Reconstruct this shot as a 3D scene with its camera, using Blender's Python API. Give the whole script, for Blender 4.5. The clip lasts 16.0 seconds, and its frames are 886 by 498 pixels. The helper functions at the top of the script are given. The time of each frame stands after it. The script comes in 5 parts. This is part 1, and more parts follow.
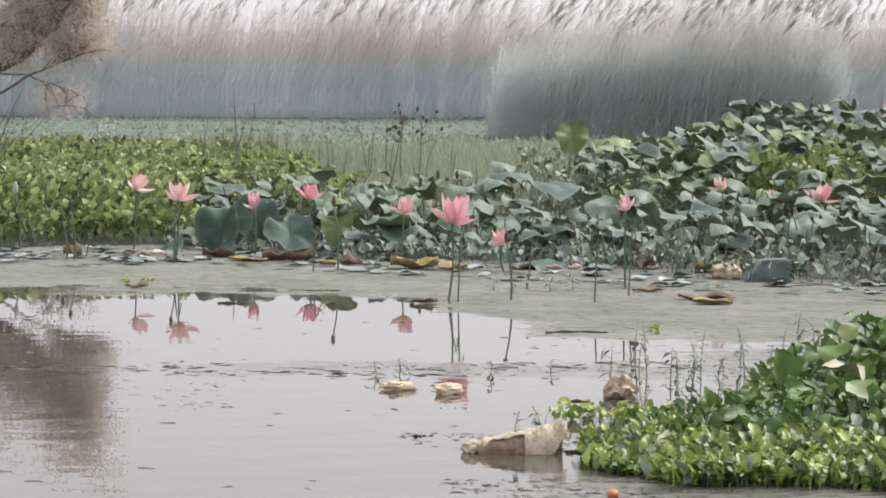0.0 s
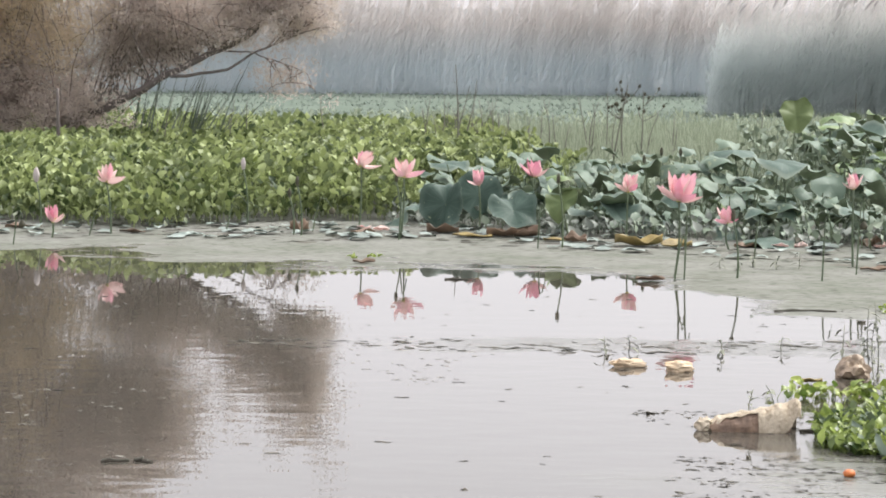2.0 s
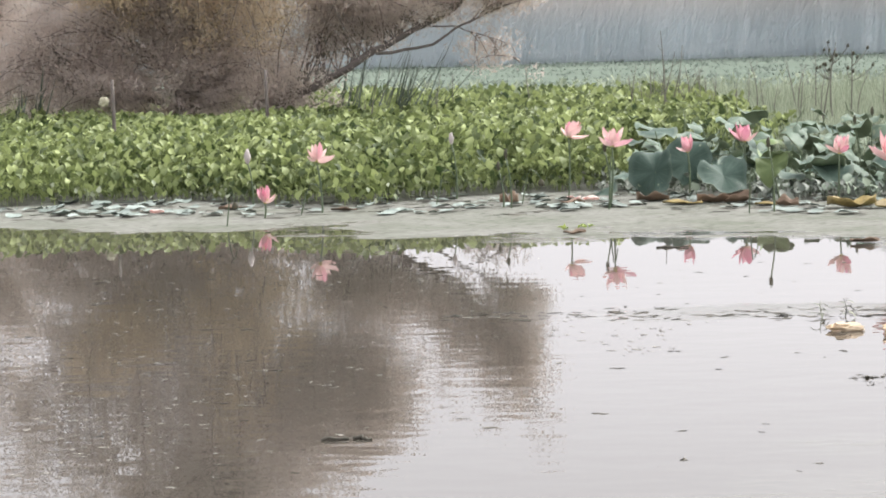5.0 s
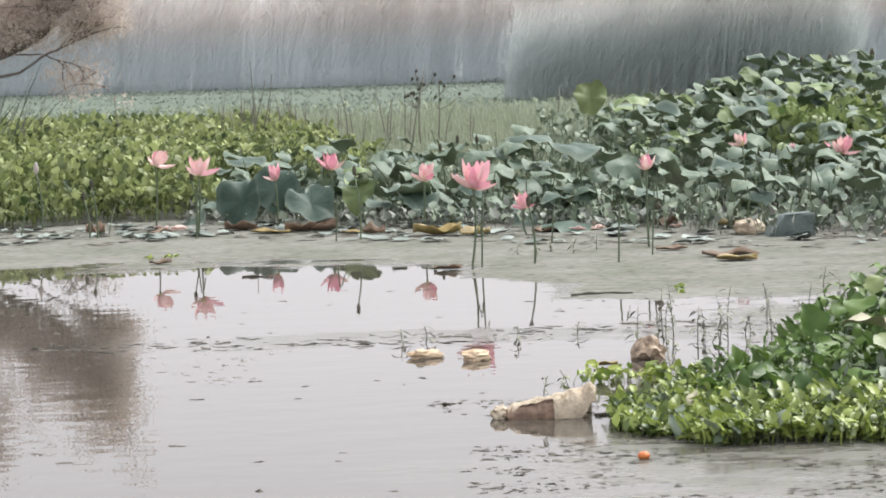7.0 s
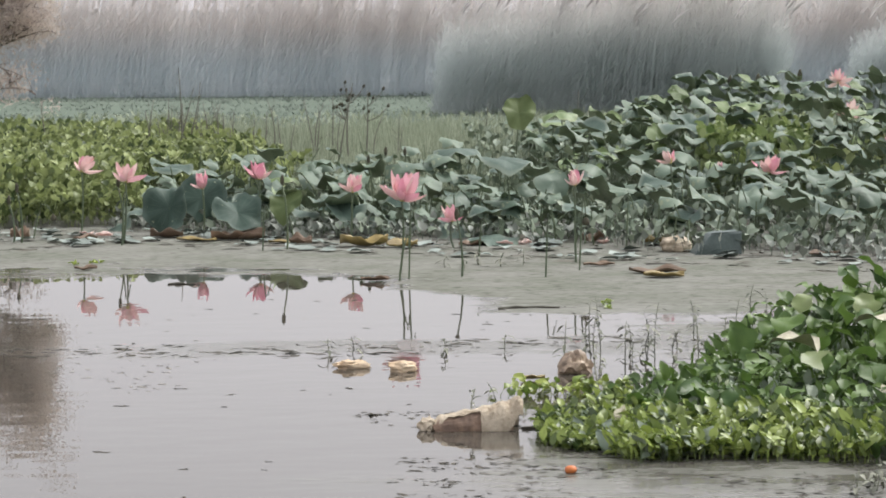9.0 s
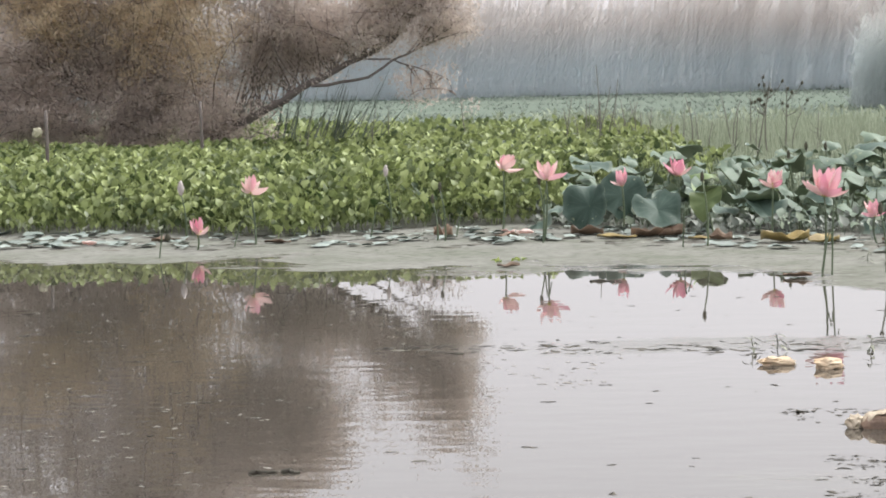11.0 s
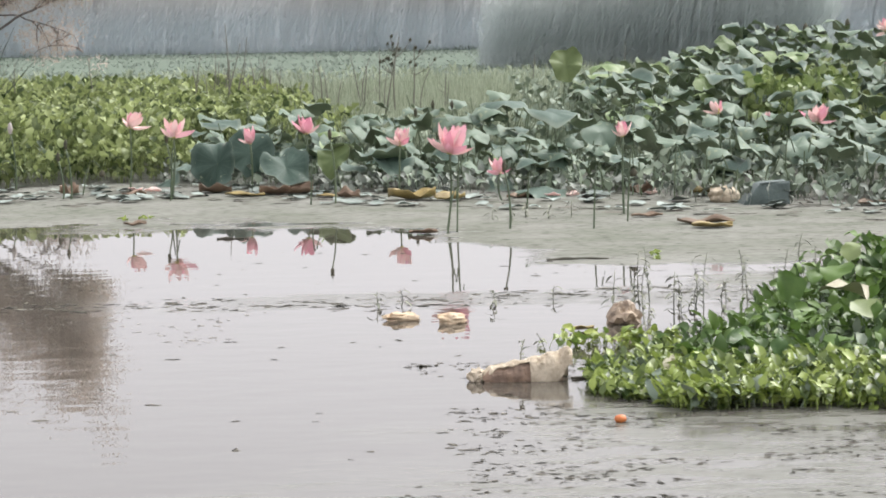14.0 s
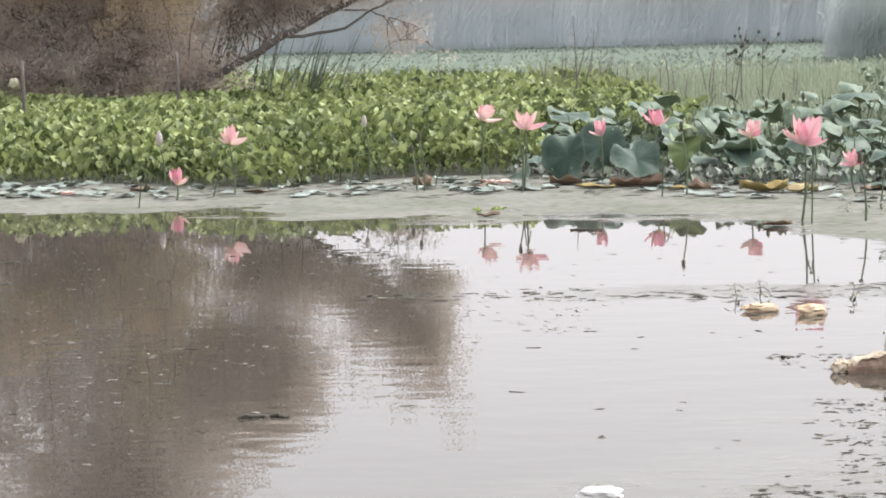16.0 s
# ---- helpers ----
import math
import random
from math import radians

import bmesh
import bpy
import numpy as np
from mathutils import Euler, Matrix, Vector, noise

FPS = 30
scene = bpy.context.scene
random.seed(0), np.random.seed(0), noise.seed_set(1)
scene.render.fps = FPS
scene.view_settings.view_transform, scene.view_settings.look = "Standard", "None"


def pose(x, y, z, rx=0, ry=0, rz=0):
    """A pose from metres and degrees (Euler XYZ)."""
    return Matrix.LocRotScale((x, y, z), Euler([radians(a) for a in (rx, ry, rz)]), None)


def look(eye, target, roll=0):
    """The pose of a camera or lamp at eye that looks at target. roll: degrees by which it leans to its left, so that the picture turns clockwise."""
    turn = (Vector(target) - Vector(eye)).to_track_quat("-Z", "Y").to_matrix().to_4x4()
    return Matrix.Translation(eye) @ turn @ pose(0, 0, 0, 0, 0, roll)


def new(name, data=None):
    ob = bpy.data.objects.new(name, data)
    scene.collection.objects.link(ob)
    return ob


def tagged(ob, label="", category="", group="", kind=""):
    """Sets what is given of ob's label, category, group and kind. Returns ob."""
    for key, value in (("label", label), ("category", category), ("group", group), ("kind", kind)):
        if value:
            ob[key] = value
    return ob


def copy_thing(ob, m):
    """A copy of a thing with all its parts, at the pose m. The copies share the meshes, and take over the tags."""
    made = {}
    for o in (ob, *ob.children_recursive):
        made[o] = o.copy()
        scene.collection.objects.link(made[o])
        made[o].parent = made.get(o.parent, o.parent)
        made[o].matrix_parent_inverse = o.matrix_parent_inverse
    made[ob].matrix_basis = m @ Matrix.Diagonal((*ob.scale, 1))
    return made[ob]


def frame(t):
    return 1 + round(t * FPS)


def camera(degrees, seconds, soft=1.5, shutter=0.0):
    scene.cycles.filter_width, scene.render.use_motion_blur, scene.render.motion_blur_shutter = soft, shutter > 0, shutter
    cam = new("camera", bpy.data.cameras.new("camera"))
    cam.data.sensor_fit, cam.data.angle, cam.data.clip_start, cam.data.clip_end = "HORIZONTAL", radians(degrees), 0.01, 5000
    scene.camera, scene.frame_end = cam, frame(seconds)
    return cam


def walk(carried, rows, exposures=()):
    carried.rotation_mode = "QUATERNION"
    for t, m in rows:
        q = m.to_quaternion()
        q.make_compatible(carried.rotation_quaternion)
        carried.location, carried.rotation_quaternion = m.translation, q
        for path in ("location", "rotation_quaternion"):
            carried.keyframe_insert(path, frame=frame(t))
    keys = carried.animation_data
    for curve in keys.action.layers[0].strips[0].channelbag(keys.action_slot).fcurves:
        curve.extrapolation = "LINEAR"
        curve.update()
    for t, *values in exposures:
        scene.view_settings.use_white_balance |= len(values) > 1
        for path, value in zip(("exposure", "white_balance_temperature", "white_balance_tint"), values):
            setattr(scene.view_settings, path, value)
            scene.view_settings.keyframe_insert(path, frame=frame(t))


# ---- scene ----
# a lotus pond seen through a long lens, held by hand and panned to and fro
cam = camera(20.0, 16.0, soft=1.85)
EYE = 1.5
# seconds, x, y, z from the first eye, yaw, pitch, roll
ROWS = [
    (0.00, 0.000, 0.000, 0.000, -0.00, -4.01, -0.40),
    (0.50, -0.014, 0.017, -0.010, 0.59, -4.12, -0.37),
    (1.00, -0.028, 0.014, -0.015, 1.57, -4.38, -0.32),
    (1.50, -0.054, -0.022, -0.004, 3.04, -4.46, -0.99),
    (2.00, -0.080, -0.050, 0.004, 4.88, -4.57, -0.37),
    (2.50, -0.092, -0.061, -0.013, 6.16, -5.23, -0.17),
    (3.00, -0.079, 0.002, 0.000, 5.99, -5.43, -0.06),
    (3.50, -0.079, -0.028, 0.008, 5.76, -5.27, 0.81),
    (3.70, -0.120, -0.111, 0.010, 6.71, -5.15, 0.93),
    (4.12, -0.114, -0.101, 0.011, 8.10, -5.13, 1.10),
    (4.54, -0.102, -0.079, 0.013, 9.17, -5.15, 1.47),
    (4.96, -0.086, -0.051, 0.016, 9.69, -5.19, 1.88),
    (5.38, -0.074, -0.028, 0.018, 9.44, -5.20, 2.22),
    (5.80, -0.068, -0.019, 0.019, 8.19, -5.16, 2.32),
    (6.00, -0.057, -0.028, 0.018, 7.03, -4.98, 2.17),
    (6.50, -0.036, 0.007, 0.019, 3.95, -4.61, 1.76),
    (7.00, -0.000, 0.013, 0.015, 0.53, -4.83, 1.70),
    (7.50, 0.021, 0.030, 0.012, -1.89, -4.62, 0.98),
    (8.00, 0.038, -0.017, 0.021, -4.01, -4.52, 0.68),
    (8.50, 0.029, 0.016, 0.009, -3.98, -4.50, 0.34),
    (9.00, -0.027, 0.045, 0.001, -1.23, -4.55, 0.41),
    (9.50, -0.074, 0.014, 0.004, 2.99, -4.71, 0.70),
    (9.70, -0.089, -0.008, 0.004, 4.66, -4.72, 0.55),
    (10.12, -0.085, -0.006, 0.004, 6.82, -4.69, 0.68),
    (10.54, -0.077, -0.002, 0.005, 8.03, -4.60, 1.05),
    (10.96, -0.066, 0.004, 0.006, 8.27, -4.48, 1.49),
    (11.38, -0.058, 0.008, 0.007, 7.50, -4.38, 1.84),
    (11.80, -0.054, 0.010, 0.007, 5.73, -4.32, 1.91),
    (12.00, -0.040, 0.016, 0.011, 4.27, -4.27, 1.54),
    (12.50, -0.003, -0.003, 0.019, 0.66, -4.41, 1.69),
    (13.00, 0.036, -0.008, 0.020, -2.09, -4.66, 1.24),
    (13.50, 0.011, 0.016, 0.004, -1.93, -5.12, 1.11),
    (14.00, -0.029, 0.022, -0.008, -0.12, -5.58, 1.03),
    (14.50, -0.061, 0.014, -0.008, 1.87, -5.58, 0.74),
    (15.00, -0.082, 0.004, 0.002, 3.88, -5.11, 0.75),
    (15.50, -0.102, 0.011, -0.015, 5.90, -5.30, 1.09),
    (16.00, -0.125, -0.030, -0.022, 7.61, -5.54, 1.49),
]
walk(cam, [(t, pose(x, y, EYE + z) @ pose(0, 0, 0, 0, 0, yaw) @ pose(0, 0, 0, pitch) @ pose(0, 0, 0, 0, roll) @ pose(0, 0, 0, 90))
           for t, x, y, z, yaw, pitch, roll in ROWS], exposures=[(0.0, 1.49), (1.0, 1.67), (2.5, 1.79), (3.6, 1.83), (5.8, 1.92), (6.1, 1.86), (7.0, 1.69), (8.0, 1.48), (8.6, 1.48), (9.0, 1.36), (9.5, 1.71), (9.7, 1.72), (11.8, 1.62), (13.0, 1.56), (14.0, 1.71), (15.3, 1.66), (16.0, 1.86)])

# ---- sky and sun: a pale, hazy, overcast day ----
SUN_UP, SUN_AROUND = radians(50), radians(50)
world = bpy.data.worlds.new("overcast_sky")
scene.world = world
world.use_nodes = True
wn = world.node_tree
sky = wn.nodes.new("ShaderNodeTexSky")
sky.sky_type, sky.sun_disc = "NISHITA", False
sky.sun_elevation, sky.sun_rotation = SUN_UP, SUN_AROUND
sky.air_density, sky.dust_density, sky.ozone_density = 1.0, 6.0, 1.0
grey = wn.nodes.new("ShaderNodeHueSaturation")
grey.inputs["Saturation"].default_value = 0.12
wn.links.new(sky.outputs[0], grey.inputs["Color"])
haze = wn.nodes.new("ShaderNodeMix")
haze.data_type = "RGBA"
haze.inputs["Factor"].default_value = 0.7
haze.inputs["B"].default_value = (3.6, 3.5, 3.72, 1)
wn.links.new(grey.outputs[0], haze.inputs["A"])
back = wn.nodes["Background"]
back.inputs["Strength"].default_value = 0.117
wn.links.new(haze.outputs["Result"], back.inputs["Color"])
sun_data = bpy.data.lights.new("sun", "SUN")
sun_data.energy, sun_data.angle, sun_data.color = 0.95, radians(30), (1.0, 0.97, 0.93)
sun = new("sun", sun_data)
sun.matrix_world = look((60 * math.sin(SUN_AROUND), 60 * math.cos(SUN_AROUND), 60 * math.tan(SUN_UP)), (0, 0, 0))


# ---- materials ----
def material(name, dark, light, rough=0.6, grain=8.0, island=0.0, each=0.0, bump=0.0, fine=60.0, spec=0.5, stretch=(1, 1, 1), through_light=0.0):
    """A surface that goes from dark to light by two noises, and piece by piece by the island or the object."""
    m = bpy.data.materials.new(name)
    m.use_nodes = True
    nt = m.node_tree
    N, L = nt.nodes, nt.links
    b = N["Principled BSDF"]
    tc = N.new("ShaderNodeTexCoord")
    mp = N.new("ShaderNodeMapping")
    mp.inputs["Scale"].default_value = stretch
    L.new(tc.outputs["Object"], mp.inputs[0])
    n1, n2 = N.new("ShaderNodeTexNoise"), N.new("ShaderNodeTexNoise")
    n1.inputs["Scale"].default_value, n2.inputs["Scale"].default_value = grain, fine
    n1.inputs["Detail"].default_value, n2.inputs["Detail"].default_value = 4, 3
    L.new(mp.outputs[0], n1.inputs["Vector"])
    L.new(mp.outputs[0], n2.inputs["Vector"])

    def math_node(op, a, c):
        k = N.new("ShaderNodeMath")
        k.operation = op
        for i, v in enumerate((a, c)):
            if isinstance(v, (int, float)):
                k.inputs[i].default_value = v
            else:
                L.new(v, k.inputs[i])
        return k.outputs[0]
    f = math_node("ADD", math_node("MULTIPLY", n1.outputs["Fac"], 1.1), math_node("MULTIPLY", n2.outputs["Fac"], 0.5))
    f = math_node("SUBTRACT", f, 0.3)
    if island:
        g = N.new("ShaderNodeNewGeometry")
        f = math_node("ADD", math_node("MULTIPLY", f, 1 - island), math_node("MULTIPLY", g.outputs["Random Per Island"], island))
    if each:
        o = N.new("ShaderNodeObjectInfo")
        f = math_node("ADD", math_node("MULTIPLY", f, 1 - each), math_node("MULTIPLY", o.outputs["Random"], each))
    r = N.new("ShaderNodeValToRGB")
    r.color_ramp.elements[0].color, r.color_ramp.elements[1].color = (*dark, 1), (*light, 1)
    r.color_ramp.elements[0].position, r.color_ramp.elements[1].position = 0.15, 0.85
    L.new(f, r.inputs[0])
    L.new(r.outputs[0], b.inputs["Base Color"])
    b.inputs["Roughness"].default_value = rough
    b.inputs["Specular IOR Level"].default_value = spec
    if bump:
        k = N.new("ShaderNodeBump")
        k.inputs["Distance"].default_value = bump
        L.new(n2.outputs["Fac"], k.inputs["Height"])
        L.new(k.outputs[0], b.inputs["Normal"])
    if through_light:
        t = N.new("ShaderNodeBsdfTranslucent")
        L.new(r.outputs[0], t.inputs["Color"])
        x = N.new("ShaderNodeMixShader")
        x.inputs[0].default_value = through_light
        L.new(b.outputs[0], x.inputs[1])
        L.new(t.outputs[0], x.inputs[2])
        L.new(x.outputs[0], N["Material Output"].inputs["Surface"])
    return m


def water_material():
    """Still brown pond water, with a dull film of pond scum lying on parts of it."""
    m = bpy.data.materials.new("pond_water")
    m.use_nodes = True
    nt = m.node_tree
    N, L = nt.nodes, nt.links
    b = N["Principled BSDF"]
    tc = N.new("ShaderNodeTexCoord")
    sep = N.new("ShaderNodeSeparateXYZ")
    L.new(tc.outputs["Object"], sep.inputs[0])
    X, Y = sep.outputs["X"], sep.outputs["Y"]

    def op(kind, *a, clamp=False):
        k = N.new("ShaderNodeMath")
        k.operation, k.use_clamp = kind, clamp
        for i, v in enumerate(a):
            if isinstance(v, (int, float)):
                k.inputs[i].default_value = v
            else:
                L.new(v, k.inputs[i])
        return k.outputs[0]

    def step(v, a, c):
        k = N.new("ShaderNodeMapRange")
        k.interpolation_type = "SMOOTHSTEP"
        k.inputs["From Min"].default_value, k.inputs["From Max"].default_value = a, c
        L.new(v, k.inputs["Value"])
        return k.outputs[0]

    def noise_of(scale, sx, sy, detail=5.0):
        mp = N.new("ShaderNodeMapping")
        mp.inputs["Scale"].default_value = (sx, sy, 1)
        L.new(tc.outputs["Object"], mp.inputs[0])
        n = N.new("ShaderNodeTexNoise")
        n.inputs["Scale"].default_value, n.inputs["Detail"].default_value = scale, detail
        n.inputs["Roughness"].default_value = 0.6
        L.new(mp.outputs[0], n.inputs["Vector"])
        return n.outputs["Fac"]
    wide = op("SUBTRACT", noise_of(0.55, 1.0, 1.6), 0.5)
    streak = op("SUBTRACT", noise_of(1.9, 0.9, 1.9), 0.5)
    # the broad film in front of the lotus comes nearer towards +x
    front = op("SUBTRACT", 18.2, op("ADD", op("MULTIPLY", step(X, -1.0, 1.6), 3.4), op("MULTIPLY", step(X, -4.4, -2.6), 1.1)))
    reach = op("ADD", op("SUBTRACT", Y, front), op("ADD", op("MULTIPLY", wide, 5.0), op("MULTIPLY", streak, 2.0)))
    film_a = step(reach, -0.25, 0.3)
    # a thin drift of scum across the middle of the open water
    off = op("ABSOLUTE", op("SUBTRACT", op("SUBTRACT", Y, 12.7), op("MULTIPLY", wide, 1.2)))
    drift = op("SUBTRACT", 0.42, off)
    drift = op("ADD", drift, op("MULTIPLY", streak, 1.6))
    film_b = op("MULTIPLY", step(drift, -0.05, 0.25), step(X, -2.4, -0.6))
    film_b = op("MULTIPLY", film_b, 0.42)
    # broken scum on the near water in front of the raft
    near = op("ADD", op("SUBTRACT", X, op("MULTIPLY", op("SUBTRACT", Y, 9.0), 0.45)), op("ADD", op("MULTIPLY", wide, 2.4), op("MULTIPLY", streak, 2.6)))
    film_c = op("MULTIPLY", step(near, -0.1, 1.0), op("SUBTRACT", 1.0, step(Y, 11.4, 12.4)))
    film_c = op("MULTIPLY", op("MULTIPLY", film_c, step(Y, 5.6, 7.4)), op("ADD", 0.27, op("MULTIPLY", step(noise_of(3.2, 0.8, 2.0, 7.0), 0.40, 0.60), 0.46)))
    film = op("MAXIMUM", op("MAXIMUM", film_a, film_b), film_c)
    crumbs = noise_of(14.0, 0.8, 1.6, 6.0)
    ramp = N.new("ShaderNodeValToRGB")
    ramp.color_ramp.elements[0].color, ramp.color_ramp.elements[1].color = (0.105, 0.107, 0.094, 1), (0.235, 0.237, 0.218, 1)
    ramp.color_ramp.elements[0].position, ramp.color_ramp.elements[1].position = 0.30, 0.52
    L.new(crumbs, ramp.inputs[0])
    mix = N.new("ShaderNodeMix")
    mix.data_type = "RGBA"
    mix.inputs["A"].default_value = (0.064, 0.058, 0.048, 1)
    L.new(film, mix.inputs["Factor"])
    tone = N.new("ShaderNodeMix")
    tone.data_type, tone.blend_type = "RGBA", "MULTIPLY"
    tone.inputs["Factor"].default_value = 1.0
    shade = N.new("ShaderNodeValToRGB")
    shade.color_ramp.elements[0].color, shade.color_ramp.elements[1].color = (0.74, 0.77, 0.70, 1), (1.0, 1.0, 0.98, 1)
    shade.color_ramp.elements[0].position, shade.color_ramp.elements[1].position = 0.36, 0.62
    L.new(noise_of(1.3, 1.0, 1.5, 7.0), shade.inputs[0])
    L.new(ramp.outputs[0], tone.inputs["A"])
    L.new(shade.outputs[0], tone.inputs["B"])
    L.new(tone.outputs["Result"], mix.inputs["B"])
    L.new(mix.outputs["Result"], b.inputs["Base Color"])
    rough = op("ADD", 0.004, op("MULTIPLY", film, 0.5))
    L.new(rough, b.inputs["Roughness"])
    b.inputs["IOR"].default_value = 1.33
    L.new(op("SUBTRACT", op("SUBTRACT", 0.415, op("MULTIPLY", step(Y, 12.0, 16.0), 0.13)), op("MULTIPLY", film, 0.315)), b.inputs["Specular IOR Level"])
    ripple = N.new("ShaderNodeBump")
    ripple.inputs["Distance"].default_value = 0.001
    calm = op("SUBTRACT", 1.0, op("MULTIPLY", step(Y, 11.5, 16.0), 0.78))
    swell = op("ADD", noise_of(4.6, 0.55, 1.0, 0.0), op("MULTIPLY", noise_of(11.0, 0.6, 1.0, 0.0), 0.5))
    L.new(op("ADD", op("MULTIPLY", swell, calm), op("MULTIPLY", op("MULTIPLY", crumbs, film), 2.2)), ripple.inputs["Height"])
    L.new(ripple.outputs[0], b.inputs["Normal"])
    return m


def veined(m, rim_highlight, rim=0.55, veins=0.16):
    """Adds pale radial veins and a painted rim highlight to a lotus leaf material."""
    N, L = m.node_tree.nodes, m.node_tree.links
    b = N["Principled BSDF"]
    base = b.inputs["Base Color"].links[0].from_socket
    uv = N.new("ShaderNodeUVMap")
    uv.uv_map = "leaf"
    length = N.new("ShaderNodeVectorMath")
    length.operation = "LENGTH"
    L.new(uv.outputs[0], length.inputs[0])
    # the paler rim stands for sky light caught by the lifted edge
    edge = N.new("ShaderNodeMapRange")
    edge.inputs["From Min"].default_value, edge.inputs["From Max"].default_value, edge.inputs["To Max"].default_value = 0.80, 1.0, rim
    L.new(length.outputs["Value"], edge.inputs["Value"])
    fan = N.new("ShaderNodeTexGradient")
    fan.gradient_type = "RADIAL"
    L.new(uv.outputs[0], fan.inputs[0])
    k = N.new("ShaderNodeMath")
    k.operation = "MULTIPLY"
    k.inputs[1].default_value = 2 * math.pi * 20
    L.new(fan.outputs["Fac"], k.inputs[0])
    c = N.new("ShaderNodeMath")
    c.operation = "COSINE"
    L.new(k.outputs[0], c.inputs[0])
    line = N.new("ShaderNodeMapRange")
    line.inputs["From Min"].default_value, line.inputs["From Max"].default_value, line.inputs["To Max"].default_value = 0.8, 1.0, veins
    L.new(c.outputs[0], line.inputs["Value"])
    most = N.new("ShaderNodeMath")
    most.operation = "MAXIMUM"
    L.new(edge.outputs[0], most.inputs[0])
    L.new(line.outputs[0], most.inputs[1])
    mix = N.new("ShaderNodeMix")
    mix.data_type = "RGBA"
    mix.inputs["B"].default_value = (*rim_highlight, 1)
    L.new(most.outputs[0], mix.inputs["Factor"])
    L.new(base, mix.inputs["A"])
    L.new(mix.outputs["Result"], b.inputs["Base Color"])
    return m


def hazed_reed_material(name, low, high, z0, z1, spread=0.07, clear=0.5):
    """Reeds with green leaves below and dry, warm tops; haze paled into both colours."""
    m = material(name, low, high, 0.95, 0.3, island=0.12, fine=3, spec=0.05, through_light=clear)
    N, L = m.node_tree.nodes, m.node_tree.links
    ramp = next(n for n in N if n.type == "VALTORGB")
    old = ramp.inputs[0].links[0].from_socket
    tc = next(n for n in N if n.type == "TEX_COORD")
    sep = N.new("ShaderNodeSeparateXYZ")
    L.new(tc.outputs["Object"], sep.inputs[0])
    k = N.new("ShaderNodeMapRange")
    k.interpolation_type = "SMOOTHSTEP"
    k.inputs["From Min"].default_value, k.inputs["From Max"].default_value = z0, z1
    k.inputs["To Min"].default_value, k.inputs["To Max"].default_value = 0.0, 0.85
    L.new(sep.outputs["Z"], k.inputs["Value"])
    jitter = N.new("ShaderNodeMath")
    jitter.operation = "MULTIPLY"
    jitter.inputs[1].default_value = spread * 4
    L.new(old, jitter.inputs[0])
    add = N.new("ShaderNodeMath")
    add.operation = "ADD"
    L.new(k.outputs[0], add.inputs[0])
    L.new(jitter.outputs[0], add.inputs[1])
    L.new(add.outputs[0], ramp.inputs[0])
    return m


WATER = water_material()
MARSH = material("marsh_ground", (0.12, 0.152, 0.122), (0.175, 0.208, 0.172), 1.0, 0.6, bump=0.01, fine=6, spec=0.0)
LOTUS = material("lotus_leaf", (0.082, 0.132, 0.105), (0.150, 0.215, 0.176), 0.55, 5, each=0.5, bump=0.002, fine=30, spec=0.28, through_light=0.28)
LOTUS_BACK = material("lotus_underside", (0.22, 0.265, 0.175), (0.38, 0.42, 0.30), 0.7, 6, each=0.5, fine=30, spec=0.2, through_light=0.35)
LOTUS_LIGHT = material("young_lotus_leaf", (0.09, 0.16, 0.05), (0.20, 0.29, 0.105), 0.5, 5, each=0.4, bump=0.002, fine=30, through_light=0.2)
LOTUS_DEEP = material("deep_lotus_leaf", (0.105, 0.158, 0.115), (0.18, 0.245, 0.175), 0.55, 5, island=0.65, bump=0.002, fine=30, spec=0.4, through_light=0.18)
veined(LOTUS, (0.40, 0.46, 0.37), 0.7, 0.12)
LOTUS_FRESH = material("fresh_lotus_leaf", (0.08, 0.13, 0.045), (0.18, 0.25, 0.095), 0.55, 5, island=0.65, bump=0.002, fine=30, spec=0.3, through_light=0.2)
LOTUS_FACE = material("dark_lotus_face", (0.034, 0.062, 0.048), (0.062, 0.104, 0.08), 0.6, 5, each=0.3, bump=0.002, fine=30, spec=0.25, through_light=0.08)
LOTUS_OLIVE = material("olive_lotus_face", (0.075, 0.11, 0.04), (0.14, 0.18, 0.07), 0.6, 5, each=0.3, bump=0.002, fine=30, spec=0.25, through_light=0.1)
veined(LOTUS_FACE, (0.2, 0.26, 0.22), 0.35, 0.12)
veined(LOTUS_LIGHT, (0.38, 0.44, 0.24))
def paler_base(m, colour, reach):
    """Lets the petal's foot go over into a paler colour, along its own length."""
    N, L = m.node_tree.nodes, m.node_tree.links
    b = N["Principled BSDF"]
    base = b.inputs["Base Color"].links[0].from_socket
    sep = N.new("ShaderNodeSeparateXYZ")
    L.new(next(n for n in N if n.type == "TEX_COORD").outputs["Object"], sep.inputs[0])
    k = N.new("ShaderNodeMapRange")
    k.inputs["From Min"].default_value, k.inputs["From Max"].default_value = 0.01, reach
    k.inputs["To Min"].default_value, k.inputs["To Max"].default_value = 0.85, 0.0
    L.new(sep.outputs["Y"], k.inputs["Value"])
    mix = N.new("ShaderNodeMix")
    mix.data_type = "RGBA"
    mix.inputs["B"].default_value = (*colour, 1)
    L.new(k.outputs[0], mix.inputs["Factor"])
    L.new(base, mix.inputs["A"])
    L.new(mix.outputs["Result"], b.inputs["Base Color"])


